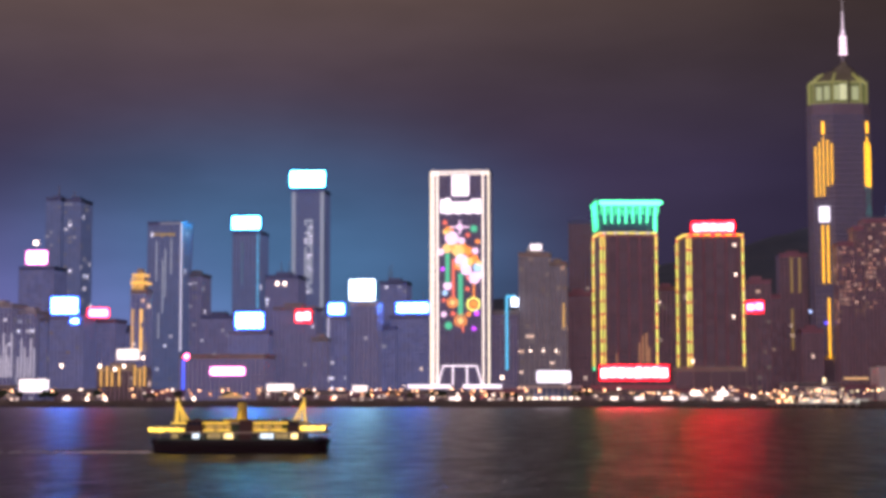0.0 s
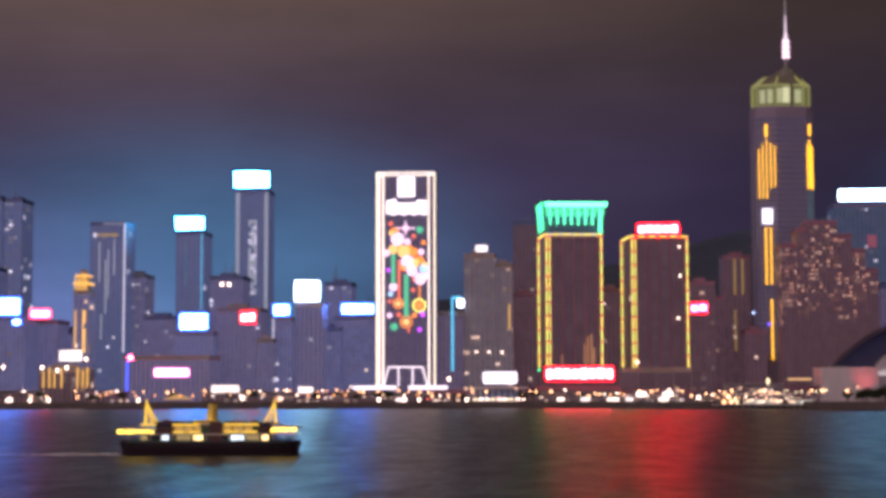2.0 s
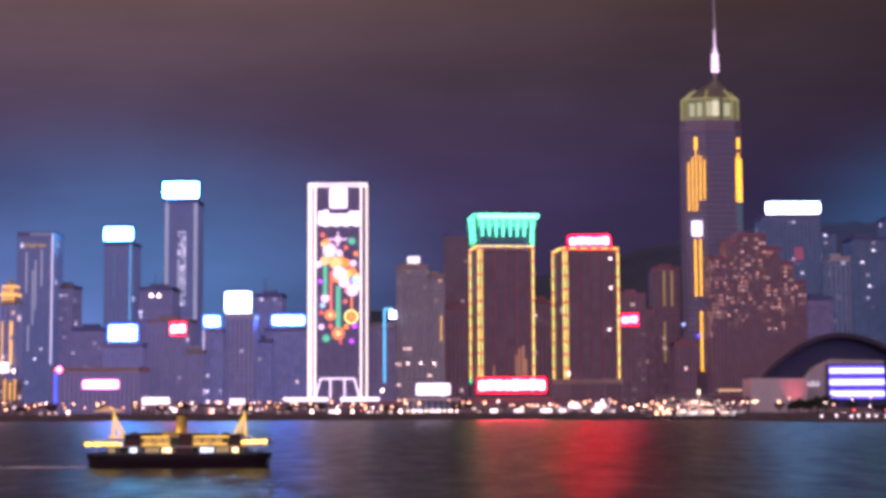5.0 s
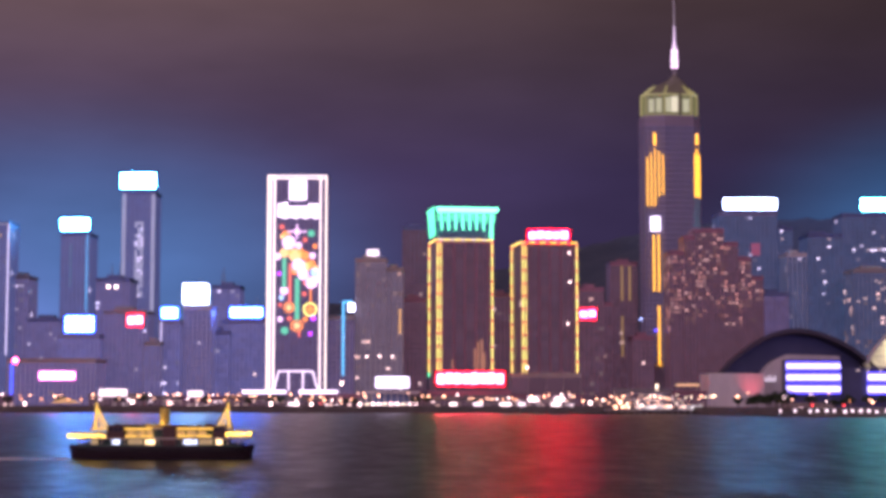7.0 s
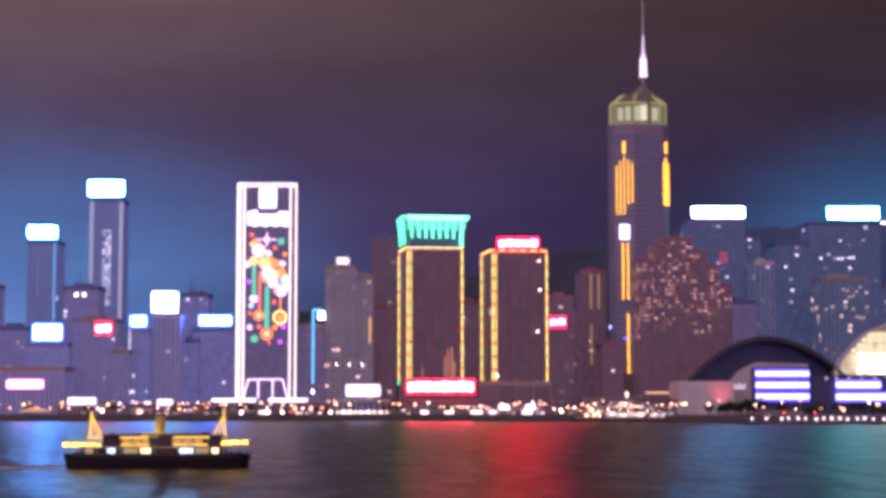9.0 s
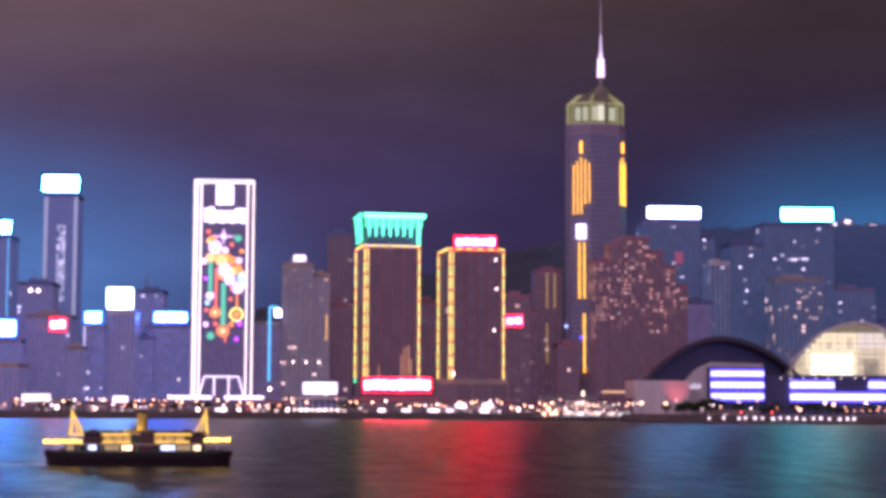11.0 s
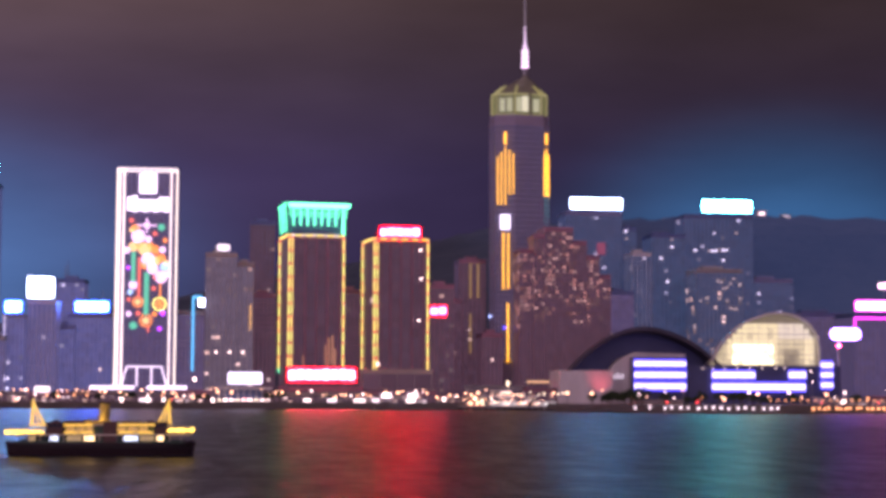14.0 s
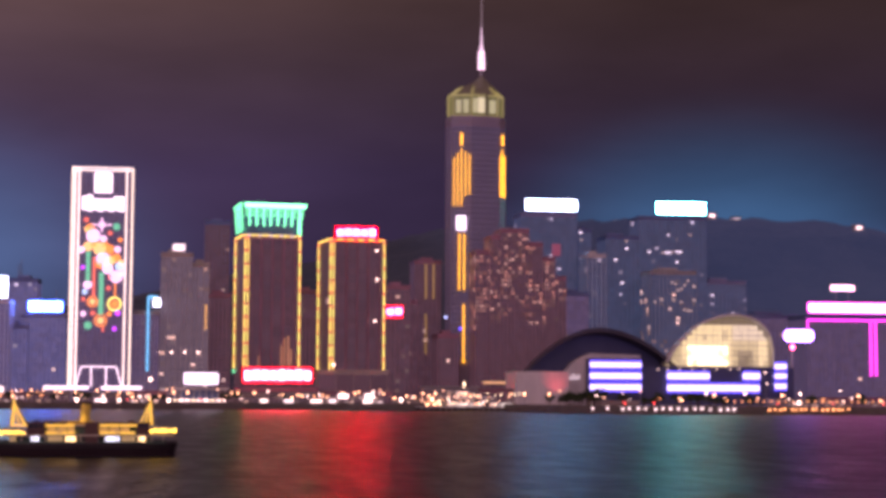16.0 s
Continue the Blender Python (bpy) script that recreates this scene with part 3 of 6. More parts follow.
t = tower("gold_hall", "low hall front with glowing tubes for yellow floodlight", -366.0, -328.2, 1222.0, 27.4, depth=14, wall=BEIGE, dim=D_BROWN, lit=W_WARM, share=0.2, seed=61, category="building")
hx0, hx1, hy, hz0, hz1 = -365.6, -327.8, 1221.0, 14.1, 29.9
# glowing tubes stand in for yellow floodlight on the front
for a, top in ((0.08, 0.75), (0.2, 0.95), (0.3, 0.7), (0.44, 0.9), (0.76, 0.98), (0.86, 0.8), (0.95, 0.96)):
    line(t, (hx0 + (hx1 - hx0) * a, hy - 0.2, hz0), (hx0 + (hx1 - hx0) * a, hy - 0.2, hz0 + (hz1 - hz0) * top), G_GOLD, 0.55)
light_sign("plain white lit billboard above a hall", -353.4, -333.2, 1224.0, 32.9, 42.5, G_EDGEPANEL, G_FRAME, legs=6, name="billboard", rim_r=0.3)

# -- tower with a white corner line
t = tower("bank_tower", "dark tower with one bright white corner line", -351.3, -323.8, 1300.0, 143.2, wall=GLASS_DARK, dim=D_FAR, lit=W_COOL, share=0.03, seed=12, plant=False)
bx0, bx1, by, bz0, bz1 = -349.5, -323.9, 1299.3, 41.7, 142.7
line(t, (bx1, by, bz0), (bx1, by, bz1), G_EDGEBRIGHT, 0.55)
line(t, (bx0 + 8, by, bz1), (bx1, by, bz1), G_EDGE, 0.35)
for fx, a, b, m in ((0.22, 0.55, 0.86, G_EDGE), (0.42, 0.30, 0.72, G_EDGE), (0.50, 0.42, 0.80, G_EDGE), (0.68, 0.60, 0.88, G_EDGE), (0.30, 0.1, 0.3, G_EDGE)):
    line(t, (bx0 + (bx1 - bx0) * fx, by, bz0 + (bz1 - bz0) * a), (bx0 + (bx1 - bx0) * fx, by, bz0 + (bz1 - bz0) * b), m, 0.45)
for k in range(8):
    slab(t, "sign_block", G_DIMGOLD if k else G_EDGEBRIGHT, bx0 + 0.8 + k * 2.5, bx0 + 2.7 + k * 2.5, by - 0.3, by + 0.5, bz1 - 10.5 + 0.5 * (k % 3), bz1 - 7.2 - 0.4 * (k % 2), 0.2)
tower("office_tower", "mid-height grey tower with scattered lit windows", -328.6, -313.8, 1325.0, 103.9, wall=CONCRETE, dim=D_VIOLET, lit=W_COOL, share=0.09, seed=13)

# -- cyan sign tower and its neighbours
t = tower("cyan_tower", "slim dark blue tower with cyan edge lines", -294.5, -271.4, 1350.0, 140.0, wall=GLASS_DARK, dim=D_FAR, lit=W_COOL, share=0.005, seed=14, plant=False)
cx0, cx1, cy, cz0, cz1 = -286.5, -273.4, 1349.3, 77.5, 139.5
line(t, (cx1, cy, cz0), (cx1, cy, cz1), G_CYANTUBE, 0.3)
line(t, (cx0, cy, cz0 + 20), (cx0, cy, cz1 - 8), glow("faint_cyan_tube", (0.02, 0.45, 0.6), 0.25), 0.4)
light_sign("cyan glowing light box on a tower roof", -296.7, -270.8, 1351.0, 142.0, 153.6, G_CYAN, G_CYAN, rim_r=0.4)
tower("office_block", "bluish block below a white-blue sign", -274.4, -243.9, 1255.0, 54.9, wall=GLASS_BLUE, dim=D_BLUE, seed=15, plant=False, category="building")
light_sign("white-blue glowing rooftop light box", -271.2, -246.4, 1256.0, 56.7, 70.8, G_BLUEBOX, G_BLUE, rim_r=0.7)
tower("podium_block", "broad low mauve podium building", -301.6, -238.2, 1215.0, 36.2, depth=40, wall=BEIGE, dim=D_VIOLET, lit=W_WARM, share=0.01, seed=16, category="building", plant=False)
light_sign("long pink-white light box on a podium wall", -279.9, -250.0, 1212.0, 20.9, 29.1, G_PINKWHITE, G_PINKRIM, wall=3, name="wall_sign")
tower("office_tower", "dark stepped tower with rooftop antennas", -254.0, -228.0, 1290.0, 99.5, wall=GLASS_DARK, dim=D_VIOLET, seed=17, mast=10, lit=W_COOL)
t = tower("office_tower", "dark mauve tower with small red sign", -242.9, -210.5, 1268.0, 73.7, wall=CONCRETE, dim=D_VIOLET, seed=18, lit=W_COOL)
block_sign("small red neon sign of two plain blocks", -225.2, -213.4, 1265.0, 63.2, 71.0, 2, G_RED, G_REDSOFT, wall=2.5)
lamp_on("white floodlight on a tower face", *(lambda x, z: (x, 1288, z))(-244.1, 93.7), 1.3, G_LAMPWHITE, 0.5, 2)
lamp_on("white floodlight on a tower face", *(lambda x, z: (x, 1288, z))(-238.3, 93.6), 1.3, G_LAMPWHITE, 0.5, 2)

# -- tall tower with pale edges
t = tower("tall_tower", "tall tower with pale lit edges and glowing centre strip", -252.4, -225.5, 1385.0, 178.0, wall=GLASS_DARK, dim=D_FAR, lit=W_COOL, share=0.0, seed=19, plant=False)
tx0, tx1, ty, tz0, tz1 = -250.5, -226.5, 1384.2, 72.3, 176.4
for x, a in ((tx0, 30), (tx1, 0)):
    for dx in (-1.0, 0.6):
        line(t, (x + dx, ty, tz0 + a), (x + dx, ty, tz1), G_EDGE, 0.55)
sx0, sx1, sy, sz0, sz1 = -241.8, -234.6, 1384.2, 91.2, 153.6
rng = random.Random(4)
for j in range(24):
    for i in range(3):
        if rng.random() < 0.88:
            z = sz0 + (sz1 - sz0) * j / 24
            slab(t, "strip_window", (G_EDGE, G_EDGEBRIGHT)[rng.random() < 0.18], sx0 + (sx1 - sx0) * i / 3 + 0.2, sx0 + (sx1 - sx0) * (i + 1) / 3 - 0.2, sy + 0.1, sy + 1, z + 0.3, z + 2.2, 0)
light_sign("large white-cyan light box crowning a tall tower", -255.5, -223.8, 1386.0, 180.5, 194.8, G_WHITE, G_CYAN, rim_r=0.5)

t = tower("office_tower", "dark blue tower with one white edge line", -199.8, -183.9, 1255.0, 65.6, wall=GLASS_BLUE, dim=D_BLUE, lit=W_COOL, share=0.05, seed=20, plant=False)
ex0, ex1, ey, ez0, ez1 = -197.9, -184.6, 1254.2, 37.6, 65.6
line(t, (ex0, ey, ez0), (ex0, ey, ez1), G_EDGEBRIGHT, 0.4)
light_sign("blue-edged white rooftop light box", -199.2, -184.9, 1256.0, 67.0, 77.2, G_BLUEBOX, G_BLUE, rim_r=0.65)
t = tower("office_tower", "grey floodlit tower below a round-cornered white sign", -183.0, -162.2, 1265.0, 76.7, wall=PALE, dim=D_VIOLET, lit=W_COOL, share=0.01, seed=21, plant=False, mast=22)
light_sign("bright round-cornered white rooftop light box", -185.3, -162.8, 1266.0, 78.0, 95.6, G_WHITE, G_COOL, corner=2.0)
tower("office_tower", "dark blue slab behind the neon-framed tower", -157.6, -124.9, 1300.0, 68.1, wall=GLASS_BLUE, dim=D_BLUE, seed=22, mast=24, plant=False)
light_sign("long blue-white rooftop light box", -154.2, -125.8, 1301.0, 69.9, 79.6, G_BLUEBOX, G_BLUE, rim_r=0.65)
tower("office_tower", "dim grey tower with broken roofline", -172.2, -150.2, 1345.0, 97.5, wall=GLASS_DARK, dim=D_BLUE, seed=42, mast=14, lit=W_COOL, share=0.03)
tower("office_block", "dim mauve block between brighter towers", -207.7, -195.8, 1240.0, 49.1, wall=CONCRETE, dim=D_VIOLET, seed=43, lit=W_COOL, share=0.04, category="building")
tower("office_block", "dim blue block filling the row", -307.9, -282.1, 1300.0, 69.0, wall=GLASS_DARK, dim=D_VIOLET, seed=44, lit=W_COOL, share=0.03, category="building")
tower("office_block", "dim mauve block filling the row", -373.7, -359.1, 1290.0, 57.9, wall=GLASS_DARK, dim=D_BLUE, seed=45, lit=W_COOL, share=0.03, category="building")
tower("office_block", "dim blue slab beside a pale tower", -165.8, -151.8, 1290.0, 59.1, wall=GLASS_BLUE, dim=D_BLUE, seed=46, lit=W_COOL, share=0.02, category="building")

# -- neon framed tower with its festive light picture
t = tower("framed_tower", "slab tower outlined in white neon with festive light picture", -116.4, -73.2, 1220.0, 170.2, depth=28, wall=GLASS_DARK, dim=D_MAUVE, lit=W_COOL, share=0.0, seed=23, plant=False)
NY = 1218.6
fx0, fx1, fz0, fz1 = -115.9, -73.8, 14.5, 170.1
fi0, fi1 = -111.3, -77.9
G_FRAMEWARM = glow("pale_yellow_neon", (1.0, 0.90, 0.62), 1.7)
for x, mat, r in ((fx0, G_FRAMEWARM, 0.5), (fx0 + 1.7, G_FRAME, 0.55), (fi0, G_FRAME, 0.6), (fi1, G_FRAME, 0.5), (fx1, G_FRAMEWARM, 0.55)):
    line(t, (x, NY, fz0), (x, NY, fz1), mat, r)
for za in (fz1, fz1 - 1.9):
    line(t, (fx0, NY, za), (fx1, NY, za), G_FRAME, 0.4)
kx0, kx1, _, kz0, kz1 = -132.8, -64.7, 1218.6, 11.7, 14.9
slab(t, "base_light_bar", G_FACADE, kx0, (kx0 + kx1) / 2 - 3, NY - 0.6, NY + 1.5, kz0 + 0.6, kz1, 0.2)
slab(t, "base_light_bar", G_FACADE, (kx0 + kx1) / 2 + 6, kx1, NY - 0.6, NY + 1.5, kz0 + 0.6, kz1, 0.2)
ax0, ax1, _, az0, az1 = -111.0, -78.9, 1218.6, 14.5, 28.4
aw = ax1 - ax0
for a, b in (((0, 0), (0.12, 1)), ((1, 0), (0.88, 1)), ((0.12, 1), (0.88, 1)), ((0.34, 0), (0.34, 1)), ((0.66, 0), (0.66, 1))):
    line(t, (ax0 + aw * a[0], NY, az0 + (az1 - az0) * a[1]), (ax0 + aw * b[0], NY, az0 + (az1 - az0) * b[1]), G_FACADE, 0.5)


def fpt(u, v):
    """A place on the picture: u across the framed front, v down from its top, both 0 to 1."""
    return fx0 + (fx1 - fx0) * u, fz1 + (fz0 - fz1) * v


def fslab(name, u0, u1, v0, v1, mat, bevel=0.6):
    (xa, zb), (xb, za) = fpt(u0, v0), fpt(u1, v1)
    return slab(t, name, mat, xa, xb, NY - 0.4, NY + 1.0, za, zb, bevel)


def fdisc(name, u, v, r, mat):
    x, z = fpt(u, v)
    bm = bmesh.new()
    disc(bm, x - t.location.x, NY + 0.4 - t.location.y, z, r)
    return part(name, bm, mat, t)


def fring(name, u, v, r, mat):
    x, z = fpt(u, v)
    bm = bmesh.new()
    ring(bm, x - t.location.x, NY - t.location.y, z, r, 0.55)
    return part(name, bm, mat, t)


def fstring(u, v0, v1, mat, r=0.6):
    (xa, za), (xb, zb) = fpt(u, v0), fpt(u, v1)
    line(t, (xa, NY + 0.3, za), (xb, NY + 0.3, zb), mat, r, "hanging_string")


fslab("emblem", 0.36, 0.66, 0.02, 0.115, G_FACADE, 1.2)
for k in range(8):
    fslab("sign_block", 0.16 + k * 0.088, 0.16 + k * 0.088 + 0.092, 0.130 + (0.012 if 1 < k < 6 else 0) - (0.006 if k == 1 else 0), 0.195 + 0.006 * (k % 2), G_FACADE, 0.5)
G_STAR = glow("pink_white_star", (1.0, 0.70, 0.90), 1.25)
x, z = fpt(0.50, 0.262)
for k in range(8):
    w = (5.2, 2.6)[k % 2] * (1.35 if k % 4 == 2 else 1)
    line(t, (x, NY, z), (x + w * math.sin(k * math.pi / 4), NY, z + w * math.cos(k * math.pi / 4)), G_STAR, 0.55, "star_ray")
G_ORG = glow("orange_neon", (1.0, 0.28, 0.02), 1.3)
G_YEL = glow("festive_yellow_neon", (1.0, 0.62, 0.18), 1.2)
G_STRG = glow("green_string_neon", (0.0, 0.62, 0.30), 0.9)
G_ICE = glow("ice_blue_neon", (0.40, 0.75, 1.0), 1.2)
G_CORAL = glow("coral_string_neon", (1.0, 0.16, 0.08), 1.0)
# the diagonal bundle of plain festive shapes
for u, v, r, m in ((0.31, 0.277, 3.0, G_ORG), (0.25, 0.284, 1.9, G_YEL), (0.36, 0.313, 5.0, G_STAR), (0.53, 0.326, 2.4, G_STAR), (0.17, 0.378, 2.4, G_STAR), (0.28, 0.361, 3.4, G_YEL), (0.38, 0.350, 2.8, G_ORG), (0.47, 0.372, 4.6, G_YEL), (0.64, 0.375, 3.4, G_ORG), (0.56, 0.352, 2.2, G_ORG), (0.75, 0.412, 3.0, G_ORG), (0.83, 0.432, 1.9, G_YEL), (0.53, 0.420, 4.8, G_STAR), (0.66, 0.425, 3.4, G_YEL), (0.61, 0.462, 4.0, G_STAR), (0.47, 0.445, 2.8, G_ORG), (0.81, 0.452, 3.2, G_ICE), (0.75, 0.500, 4.4, G_STAR), (0.86, 0.485, 2.2, G_STAR), (0.66, 0.500, 2.0, G_CORAL)):
    fdisc("festive_shape", u, v, r, m)
fstring(0.285, 0.385, 0.525, G_STRG, 1.5)
fstring(0.385, 0.410, 0.595, G_CORAL, 1.0)
fstring(0.51, 0.480, 0.675, G_STRG, 1.7)
fstring(0.74, 0.525, 0.600, G_ORG, 0.6)
fdisc("hanging_ball", 0.285, 0.537, 3.1, G_STAR)
fdisc("hanging_ball", 0.24, 0.570, 1.9, G_ICE)
for u, v, r, m, c in ((0.37, 0.615, 3.5, G_ORG, G_YEL), (0.735, 0.624, 4.5, G_LIME, G_ORG), (0.51, 0.700, 4.1, G_ORG, G_YEL)):
    fring("bauble_ring", u, v, r, m)
    fdisc("bauble_core", u, v, r * 0.60, c)
fstring(0.55, 0.728, 0.752, G_CORAL, 0.7)
for u, v, r, m in ((0.24, 0.240, 1.8, G_CORAL), (0.745, 0.270, 2.6, G_STRG), (0.64, 0.300, 1.7, G_CORAL), (0.81, 0.330, 1.7, G_ORG), (0.77, 0.374, 2.3, G_STAR), (0.20, 0.458, 1.5, G_PURPLE), (0.63, 0.552, 1.7, G_CORAL), (0.22, 0.604, 1.5, G_CORAL), (0.22, 0.670, 2.0, G_STAR), (0.38, 0.667, 1.8, G_CORAL), (0.65, 0.670, 1.8, G_ORG), (0.79, 0.666, 1.9, G_PURPLE), (0.30, 0.723, 2.8, G_STRG), (0.74, 0.737, 1.6, G_PURPLE)):
    fdisc("light_dot", u, v, r, m)

# -- block with a cyan side line, beige tower
t = tower("office_block", "low grey block with cyan neon side line", -72.6, -53.6, 1228.0, 67.9, wall=CONCRETE, dim=D_MAUVE, seed=24, lit=W_COOL, category="building", plant=False)
nx0, nx1, ny, nz0, nz1 = -61.4, -55.2, 1226.8, 25.5, 78.9
line(t, (nx0, ny, nz0), (nx0, ny, nz1), G_CYANTUBE, 0.75)
line(t, (nx0, ny, nz1), (nx1, ny, nz1), G_CYANTUBE, 0.9)
slab(t, "lit_panel", G_COOL, nx1 - 2.6, nx1 + 2.0, ny - 0.5, ny + 1.5, nz1 - 7.0, nz1 - 1.2, 0.4)
t = tower("apartment_tower", "beige concrete tower with bright rooftop lamp", -53.1, -30.6, 1236.0, 110.5, wall=BEIGE, dim=D_GREY, lit=W_WARM, share=0.07, seed=25, bay=4.0)
tower("apartment_tower", "beige concrete tower, lower shoulder block", -30.9, -18.4, 1240.0, 103.9, wall=BEIGE, dim=D_GREY, lit=W_WARM, share=0.07, seed=47, bay=4.0)
lx0, lx1, ly, lz0, lz1 = -45.8, -35.4, 1240.0, 112.9, 118.7
light_sign("short bright white lamp box on a roof", lx0, lx1, ly, lz0, lz1, G_EDGEPANEL, G_CREAM, rim_r=0.3, legs=5)
wx0, wx1, wy, wz = -54.1, -25.7, 1234.0, 39.5
for k in range(4):
    lamp_on("white wall lamp on a beige tower", wx0 + (wx1 - wx0) * k / 3, wy, wz, 0.75, G_LAMPWHITE, 0.3, 2.2)
yx, yz = -20.4, 56.5
yz2 = 74.3
line(t, (yx, 1238.6, yz), (yx, 1238.6, yz2), G_GOLD, 0.4)
tower("office_tower", "dim tower half hidden behind neon towers", -21.9, -1.3, 1400.0, 150.6, wall=GLASS_DARK, dim=D_BROWN, seed=26, share=0.03)
tower("office_block", "dim brown block between neon towers", -20.3, -1.4, 1290.0, 84.2, wall=GLASS_BROWN, dim=D_BROWN, seed=48, share=0.03, category="building")
tower("office_block", "dim brown block between twin towers", 49.3, 65.5, 1300.0, 88.6, wall=GLASS_BROWN, dim=D_BROWN, seed=49, share=0.05, category="building")


# -- the two bead-lit towers
def bead_strip(parent, x, y, z0, z1, r):
    """A run of lime bulbs with red collars."""
    n = round((z1 - z0) / 9.2)
    step = (z1 - z0) / n
    for k in range(n):
        a = z0 + k * step
        bm = bmesh.new()
        tube(bm, (x, y, a), (x, y, a + step * 0.82), r)
        part("bulb_tube", bm, G_LIME if k % 3 else G_YELLOW, parent)
        bm = bmesh.new()
        tube(bm, (x, y, a + step * 0.83), (x, y, a + step * 0.99), r * 1.1)
        part("red_collar", bm, G_COLLAR, parent)
    bm = bmesh.new()
    tube(bm, (x, y, z0 - 3), (x, y, z0 - 0.2), r)
    part("green_tip", bm, G_GREEN, parent)


def bead_row(parent, x0, x1, y, z, mats):
    n = max(4, round(abs(x1 - x0) / 2.6))
    for k in range(n):
        a, b = x0 + (x1 - x0) * k / n, x0 + (x1 - x0) * (k + 0.8) / n
        bm = bmesh.new()
        tube(bm, (a, y, z), (b, y, z), 0.5)
        part("bead", bm, mats[k % len(mats)], parent)


def bead_tower(label, x0, x1, y, z, zlow, seed, beads):
    t = tower("twin_tower", label, x0, x1, y, z, depth=40, wall=GLASS_BROWN, dim=D_BROWN, lit=W_WARM, share=0.006, seed=seed, turn=7.5, plant=False, bay=6.9)
    w = (x1 - x0) / 2
    bead_strip(t, -w + 0.7, -1.2, zlow, z, 0.42)
    bead_strip(t, -w + 3.0, -1.2, zlow, z, 0.34)
    bead_strip(t, w - 0.8, -1.2, zlow, z, 0.46)
    bead_strip(t, -w - 0.9, 36, zlow, z, 0.42)
    bead_row(t, -w, w, -1.2, z + 0.8, beads)
    bm = bmesh.new()
    tube(bm, (-w - 0.8, 0, z + 0.8), (-w - 0.8, 36, z + 0.8), 0.6)
    part("bead_line", bm, G_YELLOW, t)
    for k in range(5):
        xx = -w + 2 * w * (k + 0.5) / 5
        part("fin", boxes((xx - 0.5, xx + 0.5, -1.4, 0.0, zlow, z - 2)), GLASS_BROWN, t)
    return t


zl = 28.3
t = bead_tower("dark bronze tower outlined with beaded bulbs, green neon crown", 6.2, 48.1, 1238.0, 124.5, zl, 27, (G_YELLOW, G_CREAM, G_LIME))
for k, (xx, h) in enumerate(((7.5, 15), (9.6, 20), (12.4, 22), (14.4, 12), (-9, 7))):
    part("warm_lobby_window", boxes((xx - 0.7, xx + 0.7, -0.7, -0.2, zl + 2, zl + 2 + h)), glow("warm_lobby_light", (1.0, 0.42, 0.12), 0.32), t)
b0, b1, _, bz, bt = 6.3, 48.3, 1238.0, 125.7, 149.4
w = (b1 - b0) / 2
part("crown_core", boxes((-w + 3, w - 3, 4, 34, bz - 1, bt - 6)), GLASS_DARK, t)
bm = bmesh.new()
prism(bm, [(-w + 0.3, bt - 3.4), (w + 3.0, bt - 3.4), (w + 4.0, bt - 0.5), (-w - 0.3, bt - 0.5)], -2.6, -1.4)
part("crown_band", bm, G_MINT, t, "bright mint neon band")
for k in range(17):
    xx = -w + 1.2 + (2 * w - 0.8) * k / 16
    drop = (11.0, 17.0)[k % 2] + (5.0 if k == 15 else 0)
    bm = bmesh.new()
    tube(bm, (xx * 1.03, -2.0, bt - 3.3), (xx, -1.4, bt - drop), 0.44, 0.34)
    part("crown_drop", bm, (G_GREEN, G_MINT)[k % 2], t)
for yy in (3, 12, 21, 30):
    bm = bmesh.new()
    tube(bm, (-w - 2.2, yy, bt - 0.5), (-w - 0.8, yy, bt - 21), 0.55, 0.4)
    part("crown_side_drop", bm, G_GREEN, t)
bm = bmesh.new()
tube(bm, (-w - 2.2, -1, bt - 1), (-w - 2.2, 34, bt - 1), 0.8)
part("crown_side_band", bm, G_GREEN, t)
bm = bmesh.new()
tube(bm, (w - 1, -1.6, bt - 6), (w - 1, -1.4, bz), 0.9)
part("crown_leg", bm, G_GREEN, t)

zl = 27.3
t = bead_tower("dark bronze tower outlined with beaded bulbs, red sign", 68.6, 110.5, 1238.0, 122.5, zl, 28, (G_YELLOW, G_REDSOFT, G_ORANGE))
block_sign("red neon rooftop sign of five plain blocks", 74.0, 103.8, 1240.0, 125.6, 132.6, 5, G_REDROOF, G_REDSOFT, 5)
for u, z in ((103.6, 115.4), (104.1, 94.1), (102.4, 63.5)):
    lamp_on("small white lamp on a dark tower face", u, 1234, z, 0.8, G_LAMPWHITE, 0.3, 9)
lowx, lowz = 72.5, 31.4
lamp_on("small white lamp low on a dark tower", lowx, 1234, lowz, 0.9, G_LAMPWHITE, 0.3, 8)

tower("podium_block", "low dark podium with red-lit front", -0.0, 59.0, 1195.0, 13.5, depth=40, wall=GLASS_BROWN, dim=D_BROWN, lit=W_SHOP, share=0.12, seed=50, category="building", plant=False)
block_sign("wide red neon sign of plain blocks on a podium", 6.4, 54.1, 1197.0, 18.6, 27.3, 8, G_RED, G_REDSOFT, 5)
tower("podium_block", "plain beige podium below a bead-lit tower", 59.3, 108.7, 1200.0, 26.0, depth=38, wall=BEIGE, dim=D_BROWN, lit=W_SHOP, share=0.0, seed=51, category="building", plant=False, floor=9, bay=12)
tower("office_tower", "dark brown tower with small red-white sign", 111.7, 130.0, 1246.0, 89.8, wall=GLASS_BROWN, dim=D_BROWN, share=0.05, seed=29)
block_sign("small red-white sign of two plain blocks", 112.0, 124.2, 1243.0, 67.8, 74.4, 2, G_PINKBOX, G_REDSOFT, wall=2.5)
